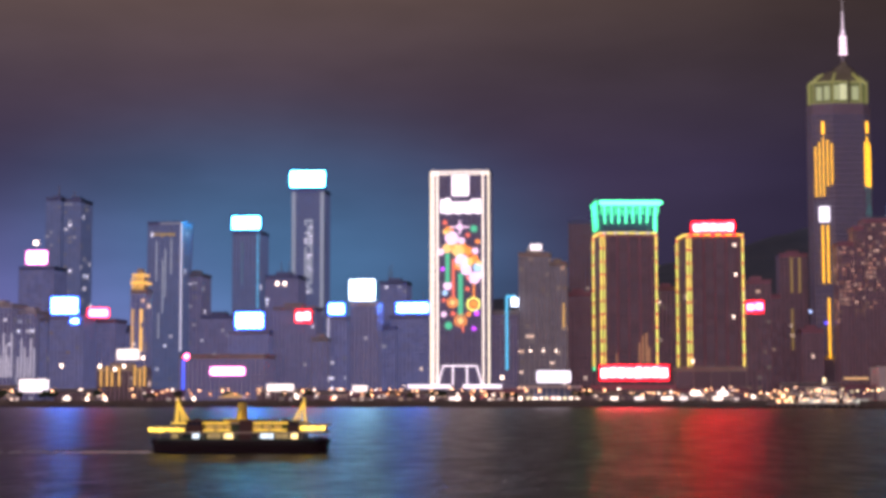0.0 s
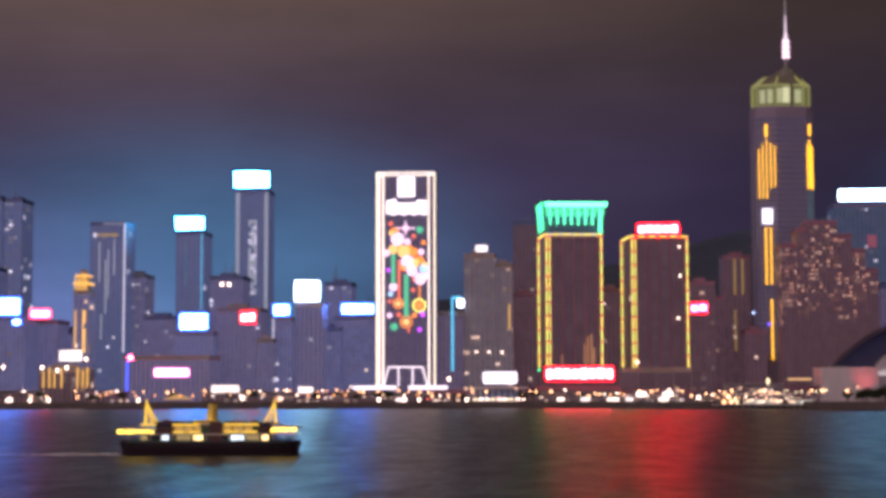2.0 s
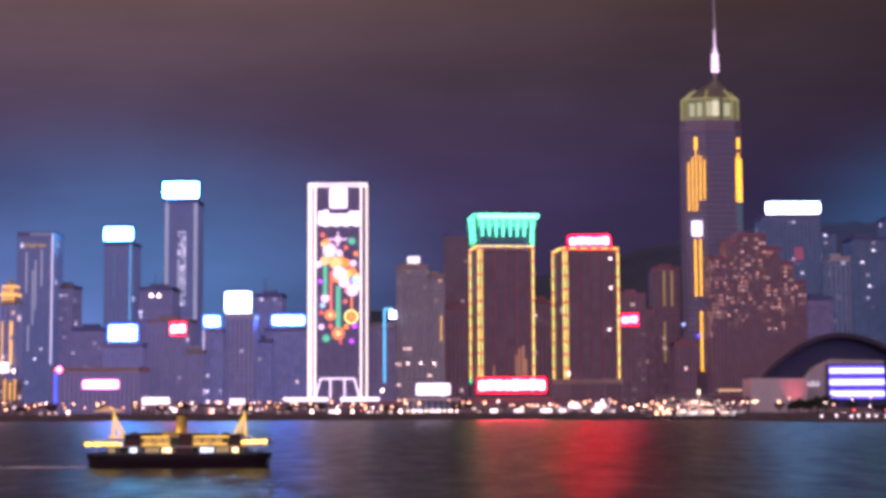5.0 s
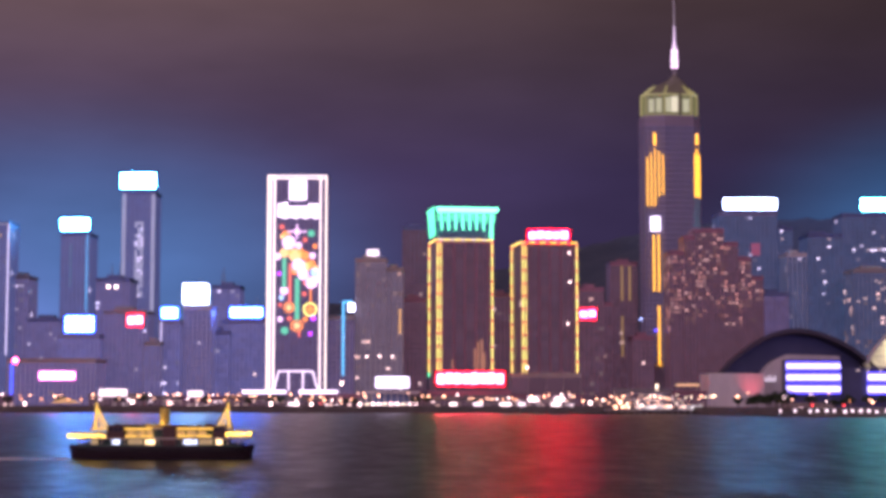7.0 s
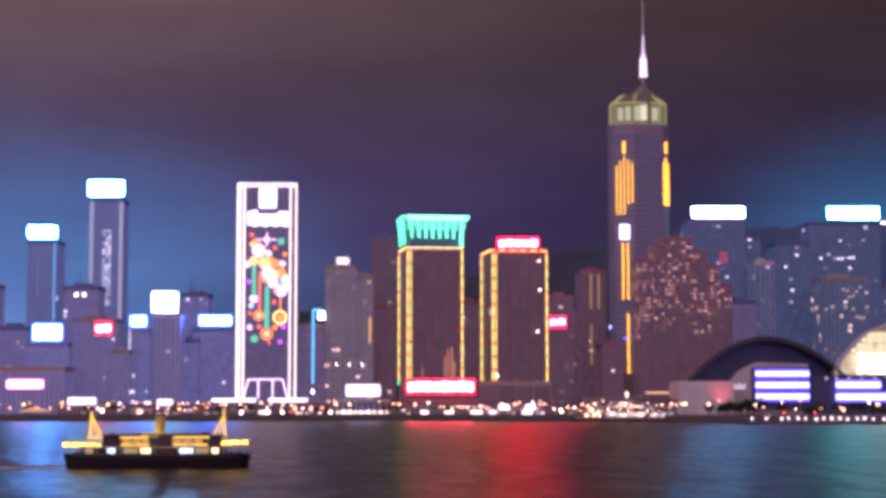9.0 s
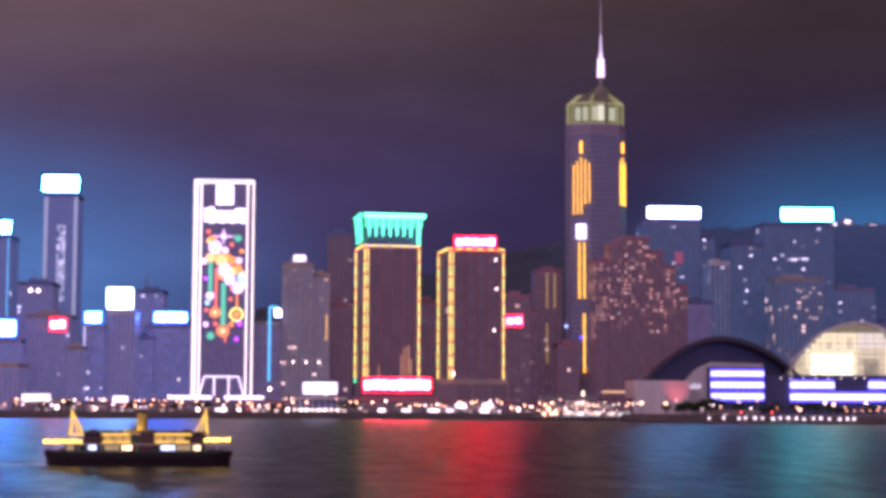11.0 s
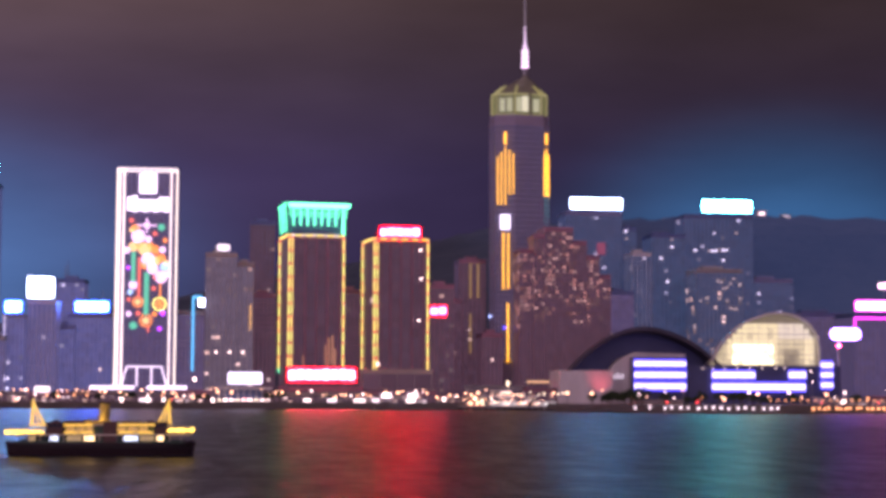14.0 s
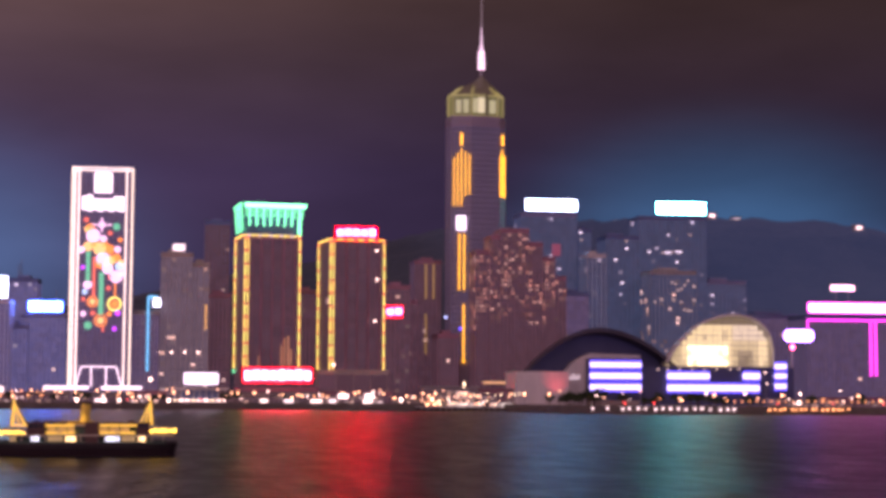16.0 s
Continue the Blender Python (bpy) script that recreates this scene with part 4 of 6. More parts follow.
t = tower("office_tower", "dark tower with dim gold vertical lines", 144.6, 165.9, 1335.0, 115.8, wall=GLASS_BROWN, dim=D_BROWN, share=0.02, seed=52)
dx0, dx1, dy, dz0, dz1 = 153.6, 159.7, 1334.0, 85.9, 113.9
line(t, (dx0, dy, dz0), (dx0, dy, dz1), G_DIMGOLD, 0.7)
line(t, (dx1, dy, dz0), (dx1, dy, dz1), G_DIMGOLD, 0.7)
line(t, (dx0, dy, dz0 - 12), (dx0, dy, dz0 - 44), G_DIMGOLD, 0.6)
tower("office_block", "dim brown block below taller towers", 120.0, 140.9, 1290.0, 81.4, wall=GLASS_BROWN, dim=D_BROWN, share=0.06, seed=53, category="building")
tower("office_block", "dim brown block below taller towers", 152.9, 168.7, 1260.0, 54.4, wall=GLASS_BROWN, dim=D_BROWN, share=0.04, seed=54, category="building")


# -- the tallest tower
def landmark():
    cx, zc = 185.0, 223.8
    t = thing("landmark_tower", "tallest tower with gold glass crown and amber neon strips", "tower", (cx, 1275, 0))
    plan = [(-22, 15), (-19.5, 4), (-4.5, 0), (18, 3), (24, 12), (24, 22), (3, 48), (-8, 48)]

    def loft(levels, mat, name, label=""):
        bm = bmesh.new()
        rings = [[bm.verts.new((x * s, (y - 20) * s + 20, z)) for x, y in plan] for z, s in levels]
        for a, b in zip(rings, rings[1:]):
            for i in range(len(plan)):
                j = (i + 1) % len(plan)
                bm.faces.new((a[i], a[j], b[j], b[i]))
        bm.faces.new(rings[0][::-1])
        bm.faces.new(rings[-1])
        return part(name, bm, mat, t, label)

    loft([(GROUND_Z - 0.5, 1.04), (GROUND_Z + 30, 1.04), (GROUND_Z + 31, 1.0), (zc + 1.2, 1.0)], SHAFT, "shaft")
    ribs, panes = bmesh.new(), bmesh.new()
    for (xa, ya), (xb, yb) in zip(plan, plan[1:5]):
        n = max(3, round(math.hypot(xb - xa, yb - ya) / 2.4))
        dx, dy = (xb - xa) / n, (yb - ya) / n
        length = math.hypot(dx, dy)
        ox, oy = dy / length, -dx / length
        for k in range(n + 1):
            x, y = xa + dx * k, ya + dy * k
            tube(ribs, (x + ox * 0.15, y + oy * 0.15, GROUND_Z + 31), (x + ox * 0.15, y + oy * 0.15, zc), 0.3, sides=4)
        for j in range(int((zc - 40) / 4.1)):
            z = GROUND_Z + 33 + j * 4.1
            for k in range(n):
                a, b = 0.12, 0.88
                vs = [(xa + dx * (k + f) + ox * 0.12, ya + dy * (k + f) + oy * 0.12) for f in (a, b)]
                panes.faces.new([panes.verts.new(c) for c in ((*vs[0], z), (*vs[1], z), (*vs[1], z + 3.7), (*vs[0], z + 3.7))])
    part("facade_ribs", ribs, SHAFT, t, kind="stuff")
    part("glazing", panes, D_SHAFT, t, "rows of panes glowing faintly for haze", "stuff")
    up = lambda v: zc + (205 - v) * 1275 / 2987.0
    zs = up(199)
    mx = 15 * 1275 / 2987.0
    crown_glass = loft([(zs - 1, 0.90), (up(164), 0.90)], G_CROWN, "crown_glass", "glowing gold glass crown")
    bm = bmesh.new()
    rings = [[bm.verts.new((x * f + dx, (y - 20) * f + 20, z)) for x, y in plan] for z, f, dx in ((up(164), 0.86, 0), (up(146), 0.58, mx * 0.35), (up(136), 0.34, mx * 0.8), (up(126), 0.10, mx), (up(118), 0.05, mx))]
    for a, b in zip(rings, rings[1:]):
        for i in range(len(plan)):
            bm.faces.new((a[i], a[i - 1], b[i - 1], b[i]))
    bm.faces.new(rings[0])
    bm.faces.new(rings[-1][::-1])
    bmesh.ops.recalc_face_normals(bm, faces=bm.faces)
    part("crown_roof", bm, OLIVE, t, "dark bronze pyramid roof")
    for k in range(9):
        x = -16 + 34 * k / 8
        bm = bmesh.new()
        tube(bm, (x, 1.7 + abs(x + 2) * 0.2, zs), (x, 1.7 + abs(x + 2) * 0.2, up(164)), 0.22)
        part("crown_mullion", bm, STEEL, crown_glass)
    pane_light = glow("crown_lobby_light", (0.70, 0.86, 0.36), 0.42)
    for x0, x1, y, top in ((-16, -10.8, 4.0, 172), (-10.4, -5.0, 2.6, 171), (-4.6, 0.6, 1.2, 170), (10, 15, 3.2, 172)):
        part("crown_lobby", bevelled(boxes((x0, x1, y, y + 0.8, zs + 1.2, up(top))), 0.3), pane_light, crown_glass, "pale gold panes")
    part("crown_lobby", bevelled(boxes((1.0, 6.2, 1.6, 2.4, zs + 1.2, up(168))), 0.3), glow("crown_hall_light", (0.90, 1.0, 0.50), 0.6), crown_glass, "brighter gold panes")
    bm = bmesh.new()
    tube(bm, (7.8, 1.8, zs - 1), (7.8, 2.4, up(160)), 1.0, sides=6)
    part("crown_pier", bm, OLIVE, t)
    loft([(zs - 1.9, 0.95), (zs - 0.6, 0.95)], G_GOLDGLASS, "crown_sill")
    crown = [(x * 0.93, (y - 20) * 0.93 + 20) for x, y in plan]
    for i in range(6):
        bm = bmesh.new()
        x, y = crown[i]
        tube(bm, (x, y, zs), (x, y, up(164)), 0.8)
        tube(bm, (x, y, up(164)), (x * 0.62 + 1.0, (y - 20) * 0.62 + 20, up(146)), 0.9, 0.7)
        part("crown_rib", bm, G_GOLDGLASS, t)
        bm = bmesh.new()
        tube(bm, (x, y - 0.2, up(164)), (*crown[i + 1], up(164)), 0.6)
        part("crown_rail", bm, G_GOLDGLASS, t)
    bm = bmesh.new()
    tube(bm, (mx, 20, up(122)), (mx, 20, up(109)), 1.6, 1.2)
    part("mast_base", bm, STEEL, t)
    for k in range(4):
        z = up(108 - k * 9)
        bm = bmesh.new()
        tube(bm, (mx, 20, z), (mx, 20, z + 2.5), 3.0 - 0.1 * k, 2.7 - 0.1 * k, 12)
        part("mast_lamp", bm, G_SPIRE, t)
    bm = bmesh.new()
    tube(bm, (mx, 20, up(110)), (mx, 20, up(72)), 1.9, 1.5)
    part("mast_core", bm, glow("pink_spire_core", (1.0, 0.60, 0.72), 0.3), t)
    # spike and tip emit faintly, in place of light falling on steel
    bm = bmesh.new()
    tube(bm, (mx, 20, up(73)), (mx, 20, up(61)), 1.9, 0.8)
    tube(bm, (mx, 20, up(61)), (mx, 20, up(30)), 0.8, 0.4)
    part("mast_spike", bm, glow("lit_spike_glow", (0.95, 0.8, 0.9), 0.95), t)
    bm = bmesh.new()
    tube(bm, (mx, 20, up(30)), (mx, 20, up(-34)), 0.45, 0.25)
    part("mast_tip", bm, glow("lit_tip_glow", (0.8, 0.7, 0.7), 0.22), t)
    m = 1275 / 2987.0

    def bar(u, v0, v1, y, r, mat=G_ORANGE, name="amber_tube"):
        bm = bmesh.new()
        tube(bm, ((u - 1326) * m, y, up(v1)), ((u - 1326) * m, y, up(v0)), r)
        part(name, bm, mat, t)

    for u, v0, v1 in ((1284.5, 279, 367), (1291, 271, 367), (1297.5, 262, 367), (1304.5, 268, 349), (1311.5, 274, 346)):
        bar(u, v0, v1, -1.2 + max(0, (1310 - u) * m * 0.27), 0.3)
    bar(1297.5, 235, 257, 0.4, 0.7)
    for u, v0, v1 in ((1369.5, 272, 349), (1374.5, 262, 349), (1379.5, 272, 349)):
        bar(u, v0, v1, 1.6 + (u - 1366) * m * 1.4, 0.62)
    bar(1374.5, 235, 255, 4, 0.7)
    bar(1294, 418, 519, 0.2, 0.42)
    bar(1302.5, 418, 519, -0.6, 0.42)
    bar(1302, 545, 650, -0.8, 0.45)
    bm = bevelled(boxes(((1288 - 1326) * m, (1306 - 1326) * m, -1.6, 0.4, up(412), up(385))), 0.6)
    part("clock_panel", bm, G_EDGEPANEL, t, "white glowing clock panel")
    for u, v, r, mat in ((1297, 588, 1.3, G_VIOLET), (1270.5, 568, 1.0, G_BEACON)):
        bm = bmesh.new()
        bmesh.ops.create_icosphere(bm, subdivisions=2, radius=r, matrix=Matrix.Translation(((u - 1326) * m, 2.0, up(v))))
        part("beacon", bm, mat, t)


landmark()

# -- brown hotel and towers behind the hall
HOTEL_X = 180.0
t = thing("hotel_tower", "stepped brown hotel with many copper-lit windows", "tower", (HOTEL_X, 1222, 0))
for k, (x0, x1, y, z) in enumerate(((176.4, 187.4, 1228.0, 115.4), (186.7, 194.4, 1224.0, 126.1), (194.0, 215.2, 1222.0, 131.2), (215.6, 225.9, 1224.0, 121.6), (226.3, 235.7, 1226.0, 111.0), (236.5, 245.1, 1230.0, 97.1))):
    facade(t, x0 - HOTEL_X, x1 - HOTEL_X, y - 1222, GROUND_Z - 0.5, z, 30, GLASS_BROWN, D_BROWN, W_COPPER, 0.42, 2.5, 3.1, seed=31 + k, span=(0.50, 1.0))
    part("roof_slab", bevelled(boxes((x0 - HOTEL_X - 0.3, x1 - HOTEL_X + 0.3, y - 1222.6, y - 1222 + 30.4, z, z + 1.4)), 0.2), GLASS_BROWN, t)
t = tower("office_tower", "bluish slim tower under a white sign", 233.8, 280.6, 1350.0, 157.3, wall=GLASS_BLUE, dim=D_SLATE, lit=W_COOL, share=0.02, seed=32, plant=False)
light_sign("bright white-blue rooftop light box", 236.4, 282.4, 1351.0, 159.7, 170.7, G_ICEBOX, G_COOL, rim_r=0.5)
rx0, rx1, ry, rz0, rz1 = 259.5, 266.5, 1349.0, 123.4, 133.1
slab(t, "red_panel", glow("dim_red_panel", (1.0, 0.08, 0.25), 0.16), rx0, rx1, ry, ry + 1.2, rz0, rz1, 0.2)
east_tower = tower("office_tower", "dark tower under a teal sign, rows of lit windows", 340.5, 399.6, 1380.0, 159.8, wall=GLASS_DARK, dim=D_SLATE, lit=W_COOL, share=0.04, seed=33, plant=False)
light_sign("teal-white rooftop light box", 355.0, 400.5, 1381.0, 162.4, 174.0, G_TEAL, G_TEAL, rim_r=0.5)
brown_tower = tower("apartment_tower", "grey-brown tower with rows of warm windows", 329.2, 366.3, 1300.0, 107.8, wall=CONCRETE, dim=D_SLATE, lit=W_WARM, share=0.13, seed=34)
tower("office_tower", "slim grey tower with few windows", 280.2, 294.9, 1310.0, 121.1, wall=PALE, dim=D_SLATE, lit=W_COOL, share=0.03, seed=35)
slim_tower = tower("office_tower", "dark slim tower with white top lamps", 286.5, 297.1, 1370.0, 146.8, wall=GLASS_DARK, dim=D_SLATE, lit=W_COOL, share=0.07, seed=56)
mid_tower = tower("office_tower", "dark mid tower behind the hall", 307.2, 336.0, 1360.0, 140.8, wall=GLASS_DARK, dim=D_SLATE, lit=W_COOL, share=0.03, seed=57)
tower("office_tower", "dark low tower behind the hall roof", 259.5, 278.7, 1300.0, 89.6, wall=GLASS_DARK, dim=D_MAUVE, lit=W_WARM, share=0.04, seed=58)
tower("office_tower", "dim blue tower beyond the hall roof", 402.2, 437.2, 1390.0, 106.5, wall=GLASS_BLUE, dim=D_SLATE, lit=W_COOL, share=0.02, seed=59)
tower("office_tower", "dim mauve tower beyond the hall roof", 417.9, 469.0, 1330.0, 75.1, wall=GLASS_DARK, dim=D_MAUVE, lit=W_WARM, share=0.05, seed=60)

W_BRIGHT = glow("bright_room", (0.95, 0.95, 1.0), 1.3)
W_DIMMER = glow("warm_room", (1.0, 0.80, 0.62), 0.32)
# bright rooms that stand out on the towers behind the hall
for host, y, places in ((east_tower, 1379.2, [(349.6, 130.5), (361.3, 130.2), (364.3, 130.2), (367.2, 130.3), (370.2, 130.8), (373.6, 130.9), (376.6, 130.9), (385.1, 145.5), (373.6, 122.3)]), (brown_tower, 1299.2, [(346.3, 99.6), (349.1, 98.3), (350.9, 93.3), (353.7, 94.3), (356.5, 97.5), (359.3, 101.1), (353.6, 83.9), (356.3, 78.1), (359.1, 77.3), (361.4, 77.3), (332.3, 83.7)]), (slim_tower, 1369.2, [(288.2, 144.8), (288.6, 138.6)]), (mid_tower, 1359.2, [(320.7, 102.6), (324.7, 137.4), (324.7, 131.3), (315.5, 121.8)])):
    for k, (x, z) in enumerate(places):
        slab(host, "window", (W_BRIGHT, W_DIMMER)[k % 3 == 1 or host is brown_tower], x - 1.1, x + 1.1, y, y + 0.6, z - 0.8, z + 0.8, 0.1)

# -- magenta tower at the east end
t = tower("magenta_tower", "dark slab tower outlined in magenta neon", 440.2, 543.7, 1255.0, 71.5, depth=40, wall=GLASS_DARK, dim=D_MAUVE, lit=W_WARM, share=0.01, seed=36, plant=False)
mx0, mx1, my, mz0, mz1 = 441.3, 541.8, 1254.0, 25.8, 67.9
line(t, (mx0, my, mz1 + 1), (mx1, my, mz1 + 1), G_MAGENTA, 0.55)
line(t, (mx0, my, mz1 + 1), (mx0, my, mz1 - 8), G_MAGENTA, 0.5)
vx = 492.4
for dx in (0, 4.0):
    line(t, (vx + dx, my, mz0), (vx + dx, my, mz1 + 1), G_MAGENTA, 0.6)
light_sign("long pink-white light box with magenta edge", 440.7, 544.3, 1256.0, 73.7, 83.4, G_PINKWHITE, G_MAGENTA, rim_r=0.45)
light_sign("short white light box on a roof frame", 461.6, 484.7, 1262.0, 91.9, 97.2, G_PINKWHITE, G_FRAME, rim_r=0.3, legs=21)
t = thing("pole_sign", "lilac-white round-ended light box on a tall pole", "sign")
qx0, qx1, qy, qz0, qz1 = 385.3, 407.0, 1150.0, 48.6, 57.0
G_LILACBOX = glow("lilac_light_box", (0.42, 0.26, 1.0), 9.0)
part("face", rounded_plate(qx0, qx1, qy - 0.6, qy + 0.6, qz0, qz1, 3.6), G_LILACBOX, t)
part("back_plate", rounded_plate(qx0 - 0.4, qx1 + 0.4, qy + 0.62, qy + 1.2, qz0 - 0.4, qz1 + 0.4, 3.9), SIGN_BACK, t)
bm = bmesh.new()
tube(bm, (qx0 + 5.5, qy, GROUND_Z - 0.3), (qx0 + 5.5, qy, qz0 + 0.2), 0.7, 0.5)
part("pole", bm, PALE, t)
bm = bmesh.new()
bmesh.ops.create_icosphere(bm, subdivisions=2, radius=1.5, matrix=Matrix.Translation((qx0 + 5.5, qy - 1, qz0 - 4)))
part("pole_lamp", bm, G_PINKBOX, t)


# ---- convention hall on its quay ----
def curve(points, n=10):
    """A smooth line through the points."""
    out = []
    p = [points[0], *points, points[-1]]
    for i in range(1, len(p) - 2):
        for k in range(n):
            s = k / n
            out.append(tuple(0.5 * ((2 * p[i][c]) + (p[i + 1][c] - p[i - 1][c]) * s + (2 * p[i - 1][c] - 5 * p[i][c] + 4 * p[i + 1][c] - p[i + 2][c]) * s * s + (3 * p[i][c] - p[i - 1][c] - 3 * p[i + 1][c] + p[i + 2][c]) * s ** 3) for c in (0, 1)))
    return out + [points[-1]]


def shell(bm, line_pts, y0, y1, thick, droop=0.0):
    """A curved roof: the line drawn back from y0 to y1, falling by droop, with thickness."""
    steps = 6
    rows = []
    for s in range(steps + 1):
        y = y0 + (y1 - y0) * s / steps
        fall = droop * (s / steps) ** 2
        rows.append(([bm.verts.new((x, y, max(GROUND_Z, z - fall))) for x, z in line_pts], [bm.verts.new((x, y, max(GROUND_Z - 0.4, z - fall - thick))) for x, z in line_pts]))
    for (a, b), (c, d) in zip(rows, rows[1:]):
        for i in range(len(line_pts) - 1):
            bm.faces.new((a[i], a[i + 1], c[i + 1], c[i]))
            bm.faces.new((b[i + 1], b[i], d[i], d[i + 1]))
    for a, b in (rows[0], rows[-1]):
        for i in range(len(line_pts) - 1):
            bm.faces.new((b[i], b[i + 1], a[i + 1], a[i]))


HY = 1150
hall = thing("convention_hall", "waterfront hall with curved metal roofs and glowing glass front", "hall")
arc = curve([(298.6, 33.9), (307.7, 47.4), (322.1, 60.6), (342.7, 67.6), (360.5, 65.4), (372.0, 56.4), (375.6, 44.4), (375.8, 29.7)])
bm = bmesh.new()
shell(bm, arc, HY - 4, HY + 60, 1.6, 30)
part("main_roof", bm, ROOF_METAL, hall, "pale curved aluminium roof")
inner = [(x, z - 1.7) for x, z in arc]
base_z = min(z for _, z in arc) - 3
bm = bmesh.new()
prism(bm, [(inner[0][0] + 1, base_z), (inner[-1][0] - 1, base_z)] + [(x, max(z, base_z + 0.1)) for x, z in inner[::-1]], HY + 3, HY + 4)
glass = part("glass_front", bm, glow("gold_lobby_glass", (0.80, 0.72, 0.28), 0.16), hall, "tall gold-lit glass wall")
# lit panes, brightest over the lobby
pane_rng = random.Random(77)
pane_lights = [glow("gold_pane_light", (0.84, 0.80, 0.36), power) for power in (0.10, 0.18, 0.30, 0.46, 0.62, 0.90, 1.6, 3.0)]
pale_lights = [glow("pale_pane_light", (0.84, 0.82, 0.50), power) for power in (0.20, 0.36, 0.55, 0.75)]


def arc_z(x):
    for (xa, za), (xb, zb) in zip(inner, inner[1:]):
        if xa <= x <= xb:
            return za + (zb - za) * (x - xa) / max(xb - xa, 1e-6)
    return inner[-1][1]


right_x = max(x for x, _ in inner)
for k in range(20):
    xa = inner[0][0] + 1.5 + (right_x - inner[0][0] - 3) * k / 20
    xb = xa + (right_x - inner[0][0] - 3) / 20 - 0.25
    for j in range(9):
        za, zb = base_z + 1 + j * 3.6, base_z + 4.35 + j * 3.6
        ta, tb = min(zb, arc_z(xa) - 0.4), min(zb, arc_z(xb) - 0.4)
        if min(ta, tb) < za + 0.4:
            continue
        bm = bmesh.new()
        prism(bm, [(xa, za), (xb, za), (xb, tb), (xa, ta)], HY + 2.75, HY + 2.95)
        lobby = 3 < k < 12 and 0 < j < 5
        level = 6.9 - abs(k - 7.5) * 0.05 if lobby else 4.8 - max(0, 3 - k) * 0.7 - (1.5 if j < 1 else 0)
        if k > 12:
            level = 3.6 + 0.25 * (j - 3) + (1.2 if k > 17 else 0) - (1.6 if 13 < k < 17 and j < 4 else 0)
        level += pane_rng.uniform(-0.35, 0.35)
        if k > 12 and j > 5:
            part("glass_pane", bm, pale_lights[max(0, min(3, round(level - 1.4)))], glass)
        else:
            part("glass_pane", bm, pane_lights[max(0, min(7, round(level)))], glass)
for k in range(12):
    x = inner[0][0] + (inner[-1][0] - inner[0][0]) * (k + 0.5) / 12
    top = max(z for xx, z in inner if abs(xx - x) < 5)
    bm = bmesh.new()
    tube(bm, (x, HY + 1.2, base_z), (x, HY + 1.2, top - 0.5), 0.12)
    part("mullion", bm, STEEL, glass)
for k in range(4):
    z = base_z + 4 + k * 7.2
    xs = [xx for xx, zz in inner if zz > z]
    bm = bmesh.new()
    tube(bm, (min(xs), HY + 1.0, z), (max(xs), HY + 1.0, z), 0.12)
    part("transom", bm, STEEL, glass)
low = curve([(194.3, 20.7), (208.3, 36.5), (228.4, 50.9), (248.7, 57.0), (269.0, 54.4), (289.4, 45.1), (307.8, 30.1)])
bm = bmesh.new()
shell(bm, low, HY + 2, HY + 70, 3.2, 26)
part("west_roof", bm, material("dark_roof_metal", (0.075, 0.07, 0.095), 0.5, metal=0.6, size=3.0, bump=0.05), hall, "dark curved metal roof")
bm = bmesh.new()
prism(bm, [(low[0][0] + 2, GROUND_Z), (low[-1][0] - 2, GROUND_Z)] + [(x, max(z - 3.4, GROUND_Z + 0.2)) for x, z in low[::-1]], HY + 16, HY + 17)
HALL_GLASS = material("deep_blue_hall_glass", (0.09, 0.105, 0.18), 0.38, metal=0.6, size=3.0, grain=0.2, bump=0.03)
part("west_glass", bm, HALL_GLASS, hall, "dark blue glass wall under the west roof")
gx0, gx1, _, gz0, gz1 = 281.4, 389.8, 1150.0, 1.7, 30.2
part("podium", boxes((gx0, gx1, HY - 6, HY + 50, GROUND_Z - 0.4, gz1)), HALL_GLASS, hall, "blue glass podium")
wx0, wx1, _, wz0, wz1 = 226.7, 282.2, 1150.0, 1.4, 38.3
bm = bmesh.new()
prism(bm, [(wx0, GROUND_Z - 0.4), (wx1, GROUND_Z - 0.4), (wx1, wz1)] + curve([(wx0 + 20, wz1 + 1.0), (wx0 + 9, wz1 - 4), (wx0 + 3, wz1 - 10), (wx0, wz1 - 16)], 5), HY + 6, HY + 15)
part("west_block", bm, PALE, hall, "pale curved west wall")
ix0, ix1, _, iz0, iz1 = 190.0, 227.4, 1150.0, 1.3, 26.2
part("annex", bevelled(boxes((ix0, ix1, HY - 10, HY + 30, GROUND_Z - 0.4, iz1)), 0.3), PALE, hall, "pale plain annex")


def strip(x0, x1, y, z0, z1):
    """A lilac light shelf, with violet tubes added above and below for the glow round it."""
    shelf = part("light_shelf", bevelled(boxes((x0, x1, y - 0.6, y + 0.4, z0, z1)), 0.3), G_LILAC, hall)
    for z in (z0 - 0.9, z1 + 0.9):
        bm = bmesh.new()
        tube(bm, (x0, y, z), (x1, y, z), 0.55)
        part("violet_tube", bm, G_VIOLET, shelf)


for row in ((243.4, 280.0, 1146.0, 29.6, 32.8), (243.4, 280.0, 1146.0, 21.8, 25.3), (243.4, 279.9, 1146.0, 14.0, 17.5), (297.5, 327.9, 1142.0, 21.7, 25.6), (352.0, 364.3, 1142.0, 21.9, 25.9), (297.4, 363.8, 1142.0, 13.5, 17.5), (375.1, 383.8, 1142.0, 29.2, 32.4), (375.1, 383.7, 1142.0, 22.5, 25.6), (375.0, 383.6, 1142.0, 15.4, 18.5)):
    strip(row[0], row[1], row[2], row[3], row[4])
blx0, blx1, _, blz0, blz1 = 242.6, 280.8, 1146.0, 1.5, 35.5
